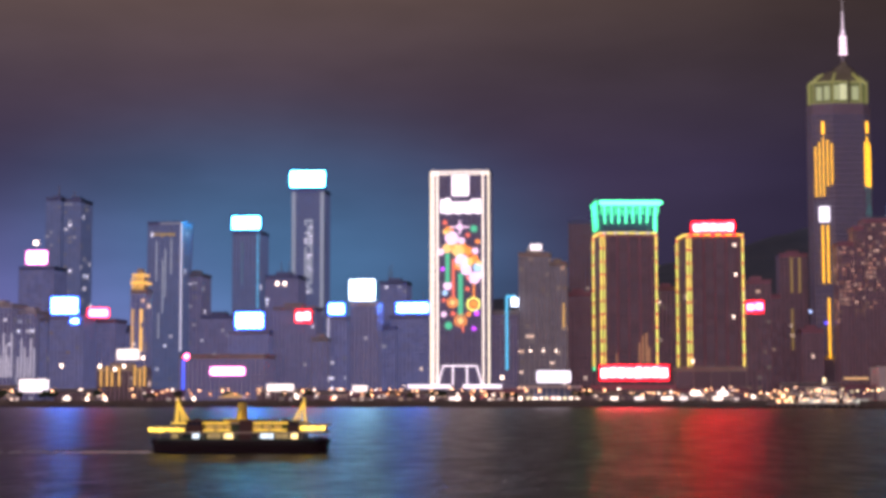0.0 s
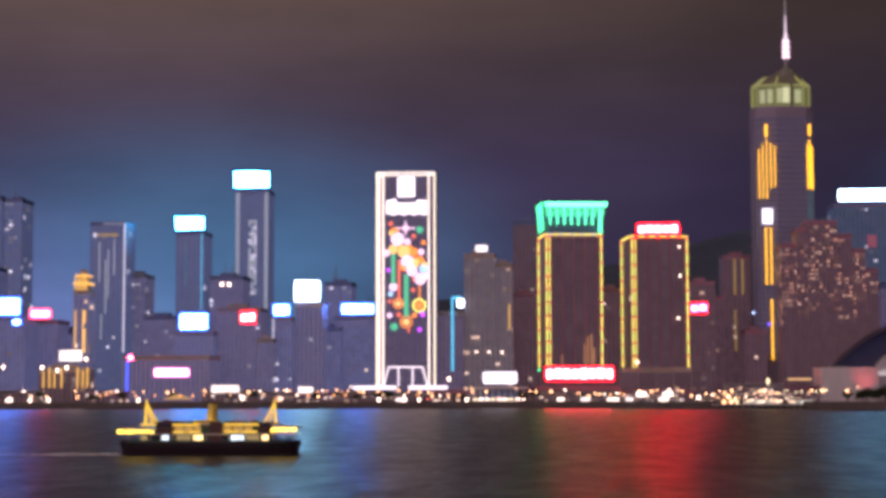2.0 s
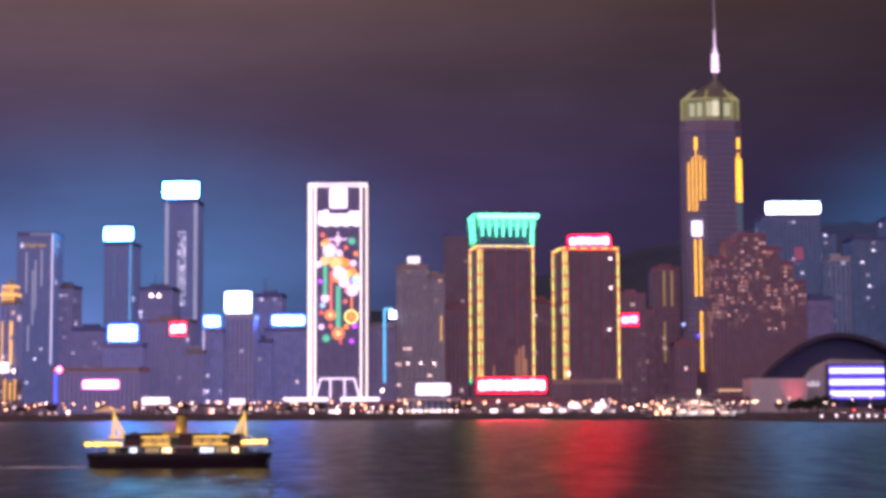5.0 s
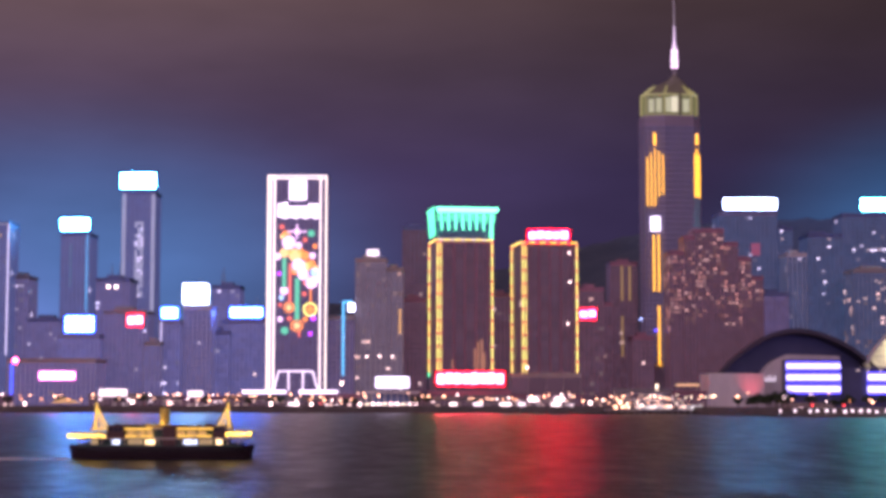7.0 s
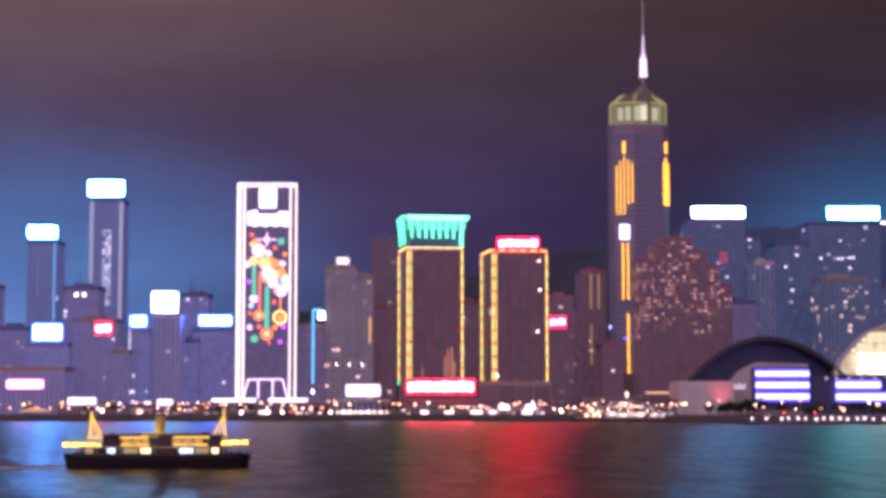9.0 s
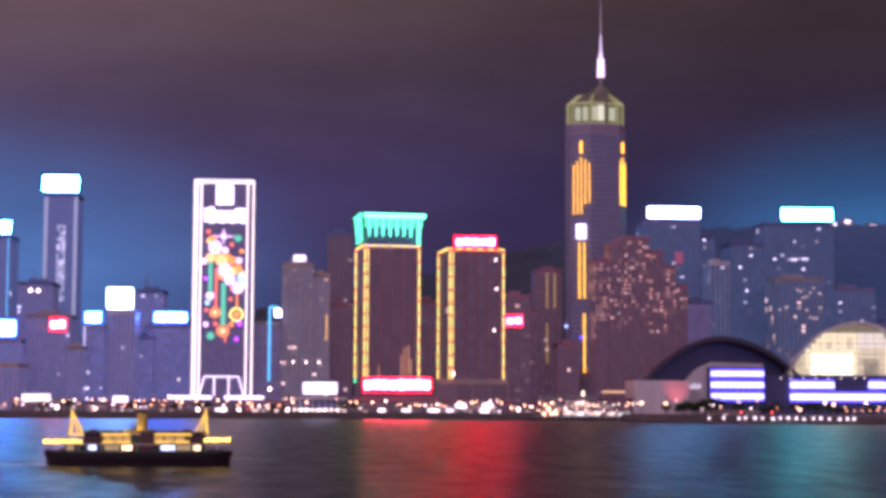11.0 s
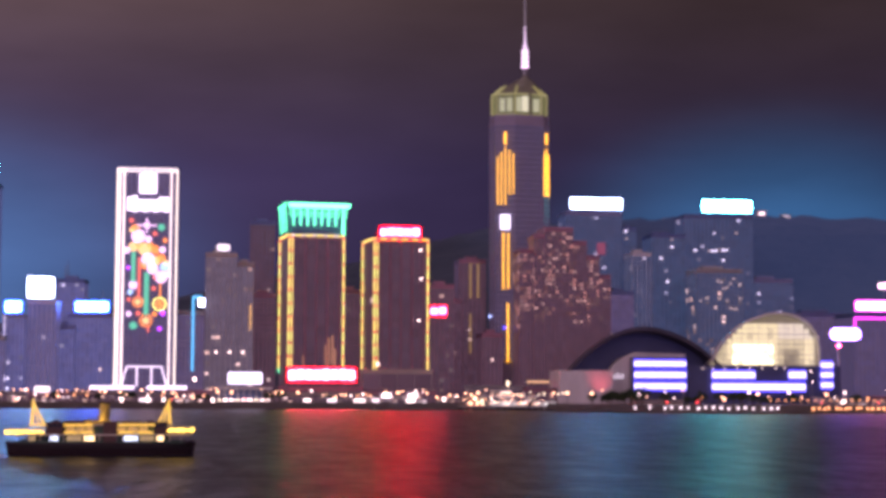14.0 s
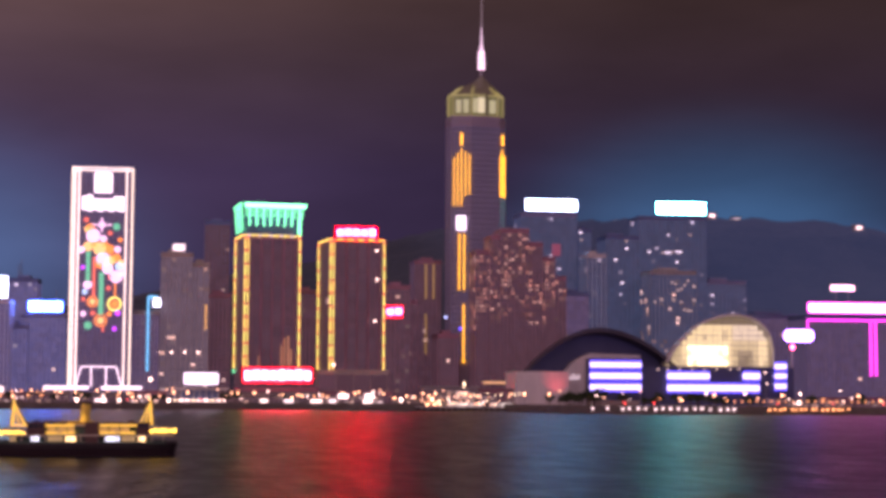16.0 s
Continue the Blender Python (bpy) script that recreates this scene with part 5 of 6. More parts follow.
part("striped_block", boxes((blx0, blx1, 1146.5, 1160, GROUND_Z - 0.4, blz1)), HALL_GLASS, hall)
ex, ez = 233.9, 22.4
for dx, dz, dw, dh in ((-4.2, -1.4, 8.4, 1.0), (-4.2, -0.4, 1.2, 2.4), (-0.6, -0.4, 1.2, 2.8), (3.0, -0.4, 1.2, 2.4), (-2.4, -0.4, 1.0, 1.2), (1.4, -0.4, 1.0, 1.2)):
    part("wall_emblem_piece", boxes((ex + dx, ex + dx + dw, HY + 5.2, HY + 6.1, ez + dz, ez + dz + dh)), glow("emblem_light", (1, 0.95, 0.9), 0.5), hall)


# added, unseen red spot for the glow on the annex wall
spot = bpy.data.lights.new("annex_floodlight", "SPOT")
spot.color, spot.energy, spot.spot_size, spot.spot_blend, spot.shadow_soft_size = (1.0, 0.10, 0.10), 9000, radians(70), 1.0, 0.5
sp = new("annex_floodlight", spot)
sp.matrix_world = look((ix1 - 9, HY - 24, GROUND_Z + 5), (ix1 - 9, HY - 10, iz1 - 5))
tagged(sp, "added red spot light for the glow on a pale annex wall", "lamp")


# ---- waterfront ----
def low_building(label, x0, x1, y, z, lit, share, wall, seed, depth=16):
    t = thing("waterfront_building", label, "building", ((x0 + x1) / 2, y, 0))
    w = (x1 - x0) / 2
    facade(t, -w, w, 0, GROUND_Z - 0.4, z, depth, wall, D_BROWN, lit, share, bay=3.2, floor=3.4, pier=0.4, seed=seed)
    part("eave", bevelled(boxes((-w - 0.8, w + 0.8, -1.6, depth + 0.6, z, z + 0.8)), 0.15), wall, t)
    return t


for k, row in enumerate(((-437.8, -402.8, 1150.0, 14.0), (-377.2, -346.8, 1160.0, 11.6), (-309.2, -286.5, 1160.0, 10.7), (-233.5, -194.4, 1170.0, 11.4), (-191.9, -169.5, 1165.0, 10.2), (-167.9, -140.2, 1160.0, 9.8), (-138.6, -110.9, 1165.0, 10.5), (-107.2, -70.4, 1150.0, 9.7), (-70.5, -45.6, 1160.0, 11.2), (-4.5, 21.4, 1150.0, 9.6), (22.9, 55.6, 1155.0, 10.3), (57.3, 106.1, 1150.0, 11.0), (107.9, 129.3, 1160.0, 7.2), (127.8, 165.7, 1150.0, 14.9), (167.5, 191.3, 1150.0, 13.2), (229.0, 259.1, 1075.0, 5.8), (364.0, 395.4, 1110.0, 7.6), (403.2, 460.7, 1120.0, 8.6))):
    low_building("low waterfront building with bright ground-floor windows", *row, W_SHOP, (0.30, 0.40, 0.46)[k % 3], (BEIGE, CONCRETE, GLASS_BROWN)[k % 3], 100 + k)
light_sign("white glowing shop billboard", -399.3, -374.8, 1146.0, 8.9, 19.9, G_EDGEPANEL, G_CREAM, legs=8, rim_r=0.4, name="billboard")
light_sign("long warm-white lit canopy box", -227.8, -205.3, 1168.0, 10.2, 15.7, G_CREAM, G_CREAM, wall=2.2, rim_r=0.4, name="billboard")
light_sign("short white lit canopy box", -164.2, -152.4, 1157.0, 9.8, 14.4, G_CREAM, G_CREAM, wall=3.2, rim_r=0.4, name="billboard")

# pier pavilion with a white roof sign
t = thing("pier_pavilion", "low pier pavilion with lit open ground floor", "pavilion")
vx0, vx1, vy, vz0, vz1 = -41.1, -6.7, 1122.0, 0.7, 13.4
part("floor_slab", boxes((vx0, vx1, vy, vy + 16, GROUND_Z - 0.4, GROUND_Z + 0.5)), CONCRETE, t)
part("core", boxes((vx0 + 5, vx1 - 5, vy + 4, vy + 14, GROUND_Z, vz1 - 1)), GLASS_DARK, t)
part("roof", bevelled(boxes((vx0 - 1.5, vx1 + 1.5, vy - 1, vy + 16, vz1 - 1, vz1 + 0.4)), 0.2), PALE, t)
for k in range(9):
    x = vx0 + 1 + (vx1 - vx0 - 2) * k / 8
    bm = bmesh.new()
    tube(bm, (x, vy + 0.6, GROUND_Z), (x, vy + 0.6, vz1 - 0.8), 0.3)
    part("column", bm, PALE, t)
    part("ceiling_lamp", bevelled(boxes((x - 1.2, x + 1.2, vy + 1.4, vy + 2.4, GROUND_Z + 1.2, GROUND_Z + 2.6)), 0.2), G_LAMPWHITE if k % 3 else G_HALL, t)
light_sign("bright white light box on a pavilion roof", -36.0, -10.5, 1126.0, 15.3, 24.3, G_EDGEPANEL, G_EDGEPANEL, legs=4, rim_r=0.5)

# boat pier with rows of lamps
t = thing("boat_pier", "open boat pier lined with warm and white lamps", "pier")
jx0, jx1, jy, jz0, jz1 = 110.0, 163.0, 1036.0, 0.3, 9.7
part("deck", bevelled(boxes((jx0, jx1, jy, jy + 26, 1.6, 2.8)), 0.2), CONCRETE, t)
for k in range(14):
    bm = bmesh.new()
    x = jx0 + 1.5 + (jx1 - jx0 - 3) * k / 13
    tube(bm, (x, jy + 1, -2), (x, jy + 1, 1.8), 0.5)
    part("pile", bm, CONCRETE, t)
part("canopy", bevelled(boxes((jx0 + 6, jx1 - 4, jy + 8, jy + 20, 8.2, 8.9)), 0.15), PALE, t)
rng = random.Random(12)
for k in range(10):
    x = jx0 + 8 + (jx1 - jx0 - 14) * k / 9
    bm = bmesh.new()
    tube(bm, (x, jy + 9, 2.6), (x, jy + 9, 8.4), 0.22)
    part("canopy_post", bm, STEEL, t)
for k in range(26):
    x = jx0 + 1 + (jx1 - jx0 - 2) * (k + rng.uniform(0.1, 0.9)) / 26
    z = rng.choice((4.2, 5.0, 6.6))
    bm = bmesh.new()
    bmesh.ops.create_icosphere(bm, subdivisions=1, radius=rng.uniform(0.3, 0.6), matrix=Matrix.Translation((x, jy + 2.5, z)))
    part("pier_lamp", bm, (G_LAMP, G_HALL, G_AMBERLAMP, G_LAMP, G_LAMPWHITE)[k % 5], t)
    bm = bmesh.new()
    tube(bm, (x, jy + 2.5, 2.6), (x, jy + 2.5, z), 0.12)
    part("lamp_post", bm, STEEL, t)


def street_lamp(mat, height, globe, label):
    t = thing("street_lamp", label, "street lamp", (0, -200, -50), group="lamps along the waterfront")
    bm = bmesh.new()
    tube(bm, (0, 0, 0), (0, 0, height), 0.22, 0.13)
    part("pole", bm, STEEL, t)
    bm = bmesh.new()
    tube(bm, (0, 0, 0), (0, 0, 0.8), 0.45, 0.3)
    part("base", bm, STEEL, t)
    bm = bmesh.new()
    bmesh.ops.create_icosphere(bm, subdivisions=2, radius=globe, matrix=Matrix.Translation((0, -0.2, height + globe * 0.7)))
    part("lantern", bm, mat, t)
    return t


def quay_y(x):
    for (xa, ya), (xb, yb) in zip(QUAY, QUAY[1:]):
        if xa <= x <= xb:
            return ya + (yb - ya) * (x - xa) / (xb - xa)


kinds = [street_lamp(m, h, r, label) for m, h, r, label in (
    (G_LAMP, 6.5, 0.75, "warm globe street lamp on a steel pole"), (G_LAMPWHITE, 7.5, 0.7, "white globe street lamp on a steel pole"),
    (G_LAMP, 3.6, 0.7, "low warm globe lamp on the promenade"), (G_LAMPWHITE, 2.2, 1.1, "low bright white globe lamp on the quay"),
    (G_DIMLAMP, 5.0, 0.6, "dim warm lamp on a steel pole"), (G_AMBERLAMP, 4.4, 0.65, "amber lamp on a steel pole"), (G_DIMLAMP, 8.6, 0.6, "dim tall lamp on a steel pole"), (G_REDLAMP, 2.0, 0.6, "low red signal lamp on the quay"), (G_AMBERLAMP, 3.4, 0.42, "small amber globe lamp along the hall quay"))]
rng = random.Random(21)
x = -520.0
while x < 480:
    k = rng.choice((0, 0, 1, 2, 3, 4, 4, 5, 5, 6, 7)) if x > -330 else rng.choice((0, 1, 3, 4))
    copy_thing(kinds[k], pose(x, quay_y(x) + rng.choice((3, 6, 14, 22)), GROUND_Z))
    x += rng.uniform(3, 12) if x > -250 else rng.uniform(8, 24)
x = 265.0
while x < 500:      # close row along the hall's quay
    copy_thing(kinds[8], pose(x, quay_y(x) + 2.5, GROUND_Z))
    x += 4.2
for k in kinds:
    for o in (*k.children_recursive, k):
        bpy.data.objects.remove(o)


# -- lamps, stalls and awnings of the waterfront road
def post_lamp(label, x, y, z, r, mat):
    """A globe on a post that stands on the ground."""
    t = thing("promenade_lamp", label, "street lamp", (x, y, 0), group="lamps of the waterfront road")
    bm = bmesh.new()
    bmesh.ops.create_icosphere(bm, subdivisions=2, radius=r, matrix=Matrix.Translation((0, 0, max(z, GROUND_Z + r + 0.8))) @ Matrix.Diagonal((0.85, 0.85, 1.15, 1)))
    part("lantern", bm, mat, t)
    bm = bmesh.new()
    tube(bm, (0, 0, GROUND_Z - 0.2), (0, 0, max(z, GROUND_Z + r + 0.8) - r), 0.2, 0.12)
    part("pole", bm, STEEL, t)
    return t


rng = random.Random(64)
for x, z in [(-326.8, 11.4), (-304.8, 11.8), (-290.5, 10.2), (-284.0, 9.9), (-280.5, 11.0), (-265.6, 11.0), (-258.7, 11.0), (-238.8, 11.4), (-217.9, 11.7), (-184.5, 11.7), (-180.7, 11.3), (-169.8, 11.7), (-164.9, 11.7), (-161.1, 11.7), (-156.2, 8.7), (-142.3, 10.9), (-139.7, 11.3), (-136.6, 11.3), (-130.3, 11.7), (-126.5, 10.9), (-122.8, 11.3), (-120.5, 13.9), (-115.3, 10.9), (-168.2, 5.4), (-166.7, 6.1), (-89.1, 11.7), (-85.4, 8.3), (-82.8, 10.9), (-75.0, 10.6), (-69.4, 10.2), (-67.2, 9.8), (-62.0, 8.0), (-56.1, 6.9), (-41.6, 12.8), (29.7, 9.1), (38.9, 9.4), (42.1, 8.7), (45.4, 8.7), (53.4, 9.4), (55.6, 9.4), (76.0, 10.9), (79.3, 11.6), (93.0, 10.9), (95.6, 10.5), (110.7, 9.0), (114.7, 8.3), (115.8, 8.3)]:
    post_lamp("warm globe lamp on a thin steel post", x, 1106, z, rng.uniform(0.45, 0.68), rng.choice((G_LAMP, G_LAMP, G_LAMPWHITE, G_AMBERLAMP)))
for x, z in [(-331.7, 4.3), (-319.1, 3.9), (-259.3, 3.6), (-100.8, 4.7), (-84.3, 3.6), (-74.7, 1.8), (-43.5, 3.6), (197.0, 10.1), (-55.2, 18.9)]:
    post_lamp("large white globe lamp near the water", x, quay_y(x) + 4, z, 1.1, G_LAMPWHITE)
for x, z in [(-389.9, 29.3), (-360.9, 28.8), (-349.4, 26.7), (-342.6, 28.8), (-328.3, 35.0)]:
    post_lamp("tall cream floodlight mast over the shore road", x, 1212, z, 1.2, G_LAMPWHITE)
for x, z in [(227.2, 7.4), (259.5, 7.5), (354.8, 18.7), (353.5, 26.0), (370.1, 8.4), (382.8, 8.4), (406.6, 13.7), (414.8, 8.9), (422.1, 6.8), (408.3, 6.7)]:
    post_lamp("small white lamp on a post near the hall", x, 1100, z, 0.5, G_LAMPWHITE)
for x, z in [(131.9, 7.4), (138.5, 9.8), (140.6, 10.5), (143.0, 9.8), (146.5, 9.5), (148.9, 9.8), (151.0, 9.1), (153.0, 8.8), (157.2, 11.2), (160.2, 7.0), (162.7, 9.8), (166.1, 10.2), (172.3, 10.8), (175.1, 10.2), (178.2, 10.8), (181.3, 11.2)]:
    post_lamp("warm lamp of the row above the boat pier", x, 1064, z, rng.uniform(0.45, 0.7), rng.choice((G_LAMP, G_HALL, G_LAMP)))


G_STALL = glow("stall_light", (1.0, 0.84, 0.66), 2.2)


def stall(label, x, y, w, mat):
    """A lit kiosk: counter, glowing front, posts and a rounded roof."""
    t = thing("quay_stall", label, "kiosk", (x, y, GROUND_Z), group="stalls along the quay")
    part("counter", bevelled(boxes((-w / 2, w / 2, 0, 2.4, -0.1, 0.8)), 0.1), CONCRETE, t)
    part("lit_front", rounded_plate(-w / 2 + 0.3, w / 2 - 0.3, 0.3, 0.7, 0.9, 3.0, 0.7), mat, t)
    part("roof", bevelled(boxes((-w / 2 - 0.4, w / 2 + 0.4, -0.5, 2.8, 3.1, 3.5)), 0.15), PALE, t)
    for px in (-w / 2 + 0.1, w / 2 - 0.1):
        bm = bmesh.new()
        tube(bm, (px, -0.2, -0.1), (px, -0.2, 3.2), 0.1)
        part("post", bm, STEEL, t)


for k, (x, z) in enumerate([(16.9, 1.8), (32.8, 1.8), (50.6, 1.8), (61.0, 1.8), (81.2, 1.8), (-86.3, 6.2), (-346.1, 3.9)]):
    stall("small quay stall with a glowing warm-white front", x, quay_y(x) + 5, 5.5 + 1.3 * (k % 3), (G_STALL, G_CREAM)[k % 2])
for x, z in [(69.3, 8.7), (86.7, 8.7)]:
    light_sign("short white lit panel on posts by the road", x - 4, x + 4, 1110, z - 2.0, z + 2.0, G_LAMPWHITE, G_CREAM, legs=z - 2 - GROUND_Z + 0.9, rim_r=0.25, name="billboard")

# gold-lit tent pavilion
t = thing("tent_pavilion", "pointed tent roof glowing gold above a dark base", "pavilion", (-233.5, 1092.5, GROUND_Z))
w, top = 9.8, 5.9
bm = bmesh.new()
eave = [bm.verts.new(c) for c in ((-w, 0, 2.4), (w, 0, 2.4), (w, 12, 2.4), (-w, 12, 2.4))]
peak = bm.verts.new((-1.0, 6, top))
for i in range(4):
    bm.faces.new((eave[i], eave[(i + 1) % 4], peak))
bm.faces.new(eave[::-1])
# the roof emits itself, standing in for gold light on the fabric
part("roof", bm, glow("gold_tent_glow", (1.0, 0.56, 0.12), 0.42), t, "fabric roof glowing gold")
for px in (-w + 0.5, -w / 3, w / 3, w - 0.5):
    bm = bmesh.new()
    tube(bm, (px, 0.4, -0.1), (px, 0.4, 2.5), 0.2)
    part("post", bm, STEEL, t)

# white awnings and the lit cabin of the boat pier
for a, za, b, zb in [(128.3, 0.3, 141.9, 3.7), (142.5, 0.3, 150.0, 3.7), (155.3, 0.3, 169.5, 3.7)]:
    t = thing("pier_awning", "pale translucent awning with glowing panels on a pier", "awning", ((a + b) / 2, 1040, 0))
    w = (b - a) / 2
    n = max(3, round(w / 1.6))
    for k in range(n):
        xa, xb = -w + 2 * w * k / n, -w + 2 * w * (k + 1) / n
        bm = bmesh.new()
        prism(bm, [(xa + 0.1, 2.9), (xb - 0.1, 2.9), (xb - 0.1, 4.6 + 0.3 * (k % 2)), ((xa + xb) / 2, 5.3), (xa + 0.1, 4.6)], 0, 3)
        # panels emit themselves for the light from below
        part("panel", bm, glow("awning_glow", (0.86, 0.92, 0.72), (0.5, 0.28, 0.8)[k % 3]), t)
    part("rail", boxes((-w, w, -0.3, -0.05, 2.7, 2.95)), STEEL, t)
t = thing("ticket_cabin", "small pier cabin covered in warm bright lamps", "cabin", (120.0, 1048, 0))
part("wall", bevelled(boxes((-4.5, 5.5, 0.6, 8, 2.7, 10.5)), 0.2), BEIGE, t)
part("roof", bevelled(boxes((-5.2, 6.2, 0.0, 8.6, 10.5, 11.2)), 0.15), CONCRETE, t)
for x, z, r in ((-3.2, 4.0, 0.9), (-0.5, 7.2, 1.0), (1.6, 10.8, 0.7), (3.6, 5.6, 0.9), (4.8, 3.8, 0.8), (-2.6, 9.4, 0.6), (1.2, 4.2, 0.8)):
    bm = bmesh.new()
    bmesh.ops.create_icosphere(bm, subdivisions=2, radius=r, matrix=Matrix.Translation((x, 0, z)) @ Matrix.Diagonal((1, 0.7, 1, 1)))
    part("lamp", bm, G_LAMP if x < 3 else G_HALL, t)
# gold strip and lit pylon behind the pier
t = thing("canopy_strip", "thin gold light strip along a canopy edge", "light strip")
part("strip", bevelled(boxes((169.0, 184.6, 1148.6, 1149.4, 17.8, 18.9)), 0.2), glow("gold_strip_light", (1.0, 0.58, 0.2), 0.9), t)
part("canopy", boxes((168.0, 185.6, 1149.4, 1154, 17.6, 19.3)), CONCRETE, t)
for x in (170.0, 183.6):
    bm = bmesh.new()
    tube(bm, (x, 1152, GROUND_Z - 0.2), (x, 1152, 17.8), 0.35)
    part("column", bm, CONCRETE, t)
t = thing("light_pylon", "slim white lit pylon beside the shore road", "pylon", (155.9, 1150, GROUND_Z))
part("shaft", bevelled(boxes((-1.0, 1.0, 0.3, 1.6, -0.2, 15.5)), 0.2), CONCRETE, t)
part("lit_face", bevelled(boxes((-0.8, 0.8, 0, 0.28, 10.6, 15.2)), 0.1), G_HALL, t)


def tree(seed, height):
    rng = random.Random(seed)
    t = thing("tree", "dark leafy waterfront tree in night shade", "tree", (0, -200, -50), group="trees along the waterfront")
    bm = bmesh.new()
    tube(bm, (0, 0, -0.3), (0.15, 0, height * 0.45), 0.32, 0.2)
    for k in range(5):
        a = k * 1.26 + rng.uniform(0, 0.6)
        tube(bm, (0.1, 0, height * (0.3 + 0.03 * k)), (height * 0.26 * math.cos(a), height * 0.26 * math.sin(a), height * rng.uniform(0.55, 0.75)), 0.14, 0.05, 6)
    part("trunk", bm, BARK, t)
    bm = bmesh.new()
    for k in range(26):
        a, r = rng.uniform(0, 6.28), height * 0.36 * math.sqrt(rng.random())
        c = Vector((r * math.cos(a), r * math.sin(a), height * (0.48 + 0.5 * rng.random() * (1 - r / height))))
        for _ in range(16):
            p = c + Vector((rng.gauss(0, 1), rng.gauss(0, 1), rng.gauss(0, 0.7))) * height * 0.07
            u = Vector((rng.uniform(-1, 1), rng.uniform(-1, 1), rng.uniform(-1, 1))).normalized() * 0.45
            v = u.cross(Vector((rng.uniform(-1, 1), rng.uniform(-1, 1), 1))).normalized() * 0.3
            bm.faces.new([bm.verts.new(q) for q in (p - u, p + v, p + u, p - v)])
    part("crown", bm, LEAF, t, kind="stuff")
    return t


trees = [tree(1, 7.5), tree(2, 9.0), tree(3, 6.0)]
rng = random.Random(8)
for a, b, n in ((-470, -250, 20), (-250, -90, 10), (-60, 60, 6), (180, 300, 16), (300, 480, 8)):
    for _ in range(n):
        x = rng.uniform(a, b)
        copy_thing(rng.choice(trees), pose(x, quay_y(x) + rng.uniform(5, 26), GROUND_Z, 0, 0, rng.uniform(0, 360)))
# the grove before the hall's annex
gx0, gx1 = 181.0, 198.5
for k in range(12):
    x = gx0 + (gx1 - gx0) * (k / 11) ** 0.7
    copy_thing(trees[(0, 2, 0, 1)[k % 4]], pose(x, quay_y(x) + rng.uniform(4, 9), GROUND_Z, 0, 0, rng.uniform(0, 360)) @ Matrix.Scale(0.95 + 0.035 * k, 4))
for k in trees:
    for o in (*k.children_recursive, k):
        bpy.data.objects.remove(o)

# lamps along the face of the seawall
rng = random.Random(21)
wall_x0 = 195.5
wall_x1 = 268.5
amber_x0 = 288.5
amber_x1 = 332.9
for xa, xb, n, mat, size in ((wall_x0, wall_x1, 17, G_CREAM, 0.85), (amber_x0, amber_x1, 16, G_AMBERLAMP, 0.7)):
    for k in range(n):
        x = xa + (xb - xa) * k / (n - 1) + rng.uniform(-0.8, 0.8)
        lamp_on("small globe lamp on an arm along the seawall", x, quay_y(x) - 0.9, GROUND_Z - rng.uniform(0.4, 1.0), size * rng.uniform(0.85, 1.15), mat, 0.2, 1.0)
# small lamps along the hall's podium roof
roof_lamp = glow("podium_roof_lamp", (1.0, 0.85, 0.62), 0.9)
for u, z in ((291.0, 28.2), (297.9, 28.2), (306.4, 28.3), (315.3, 28.4), (324.3, 28.4), (332.9, 28.5), (342.7, 28.6), (349.2, 28.6)):
    lamp_on("small warm lamp on the hall podium front", u, 1142, z, 0.7, roof_lamp, 0.2, 2.2)

# blue neon post with a red ball
t = thing("neon_post", "blue neon post topped with a red ball lamp", "lamp")
bx, bz = -289.4, 11.5
bx2, bz2 = -287.2, 35.2
bm = bmesh.new()
tube(bm, (bx, 1180, GROUND_Z - 0.2), (bx, 1180, bz2 - 2.5), 1.0)
part("post", bm, glow("blue_post_neon", (0.02, 0.10, 1.0), 1.5), t)
bm = bmesh.new()
bmesh.ops.create_icosphere(bm, subdivisions=2, radius=2.0, matrix=Matrix.Translation((bx2, 1180, bz2)))
part("ball", bm, G_PINKBOX, t)
bm = bmesh.new()
tube(bm, (bx, 1180, bz2 - 3), (bx2, 1180, bz2), 0.5)
part("arm", bm, STEEL, t)

# houses with lamps on the hill
def hill_house(x, z):
    """A small house where the slope reaches the height z."""
    y = 1760.0
    while hill_z(x * y / 1330, y) < z * y / 1330 - 11.2 * (y / 1330 - 1) and y < 2520:
        y += 10
    x = x * y / 1330
    g = hill_z(x, y)
    t = thing("hill_house", "small lit house high on the dark ridge", "house", (x, y, g))
    part("wall", boxes((-7, 7, -5, 5, -4, 7)), BEIGE, t)
    part("roof", bevelled(boxes((-8, 8, -6, 6, 7, 8.2)), 0.3), CONCRETE, t)
    part("window", boxes((-4, 4, -5.3, -4.9, 2, 5)), glow("hill_window", (1.0, 0.88, 0.78), 3.0), t)


for x, z in ((388.3, 183.9), (420.6, 183.7), (400.1, 155.3), (420.7, 156.6), (502.8, 156.3), (532.8, 156.9), (524.8, 146.9), (322.5, 161.1)):
    hill_house(x, z)


# ---- ferry ----
f = thing("ferry", "dark double-ended harbour ferry trimmed with yellow lights", "ferry", (-60.95, 297.0, 0))
f.scale = (0.979, 1, 1)
L, BEAM = 33.3, 9.0


def fp(name, bm, mat, label="", parent=None):
    return part(name, bm, mat, parent or f, label)


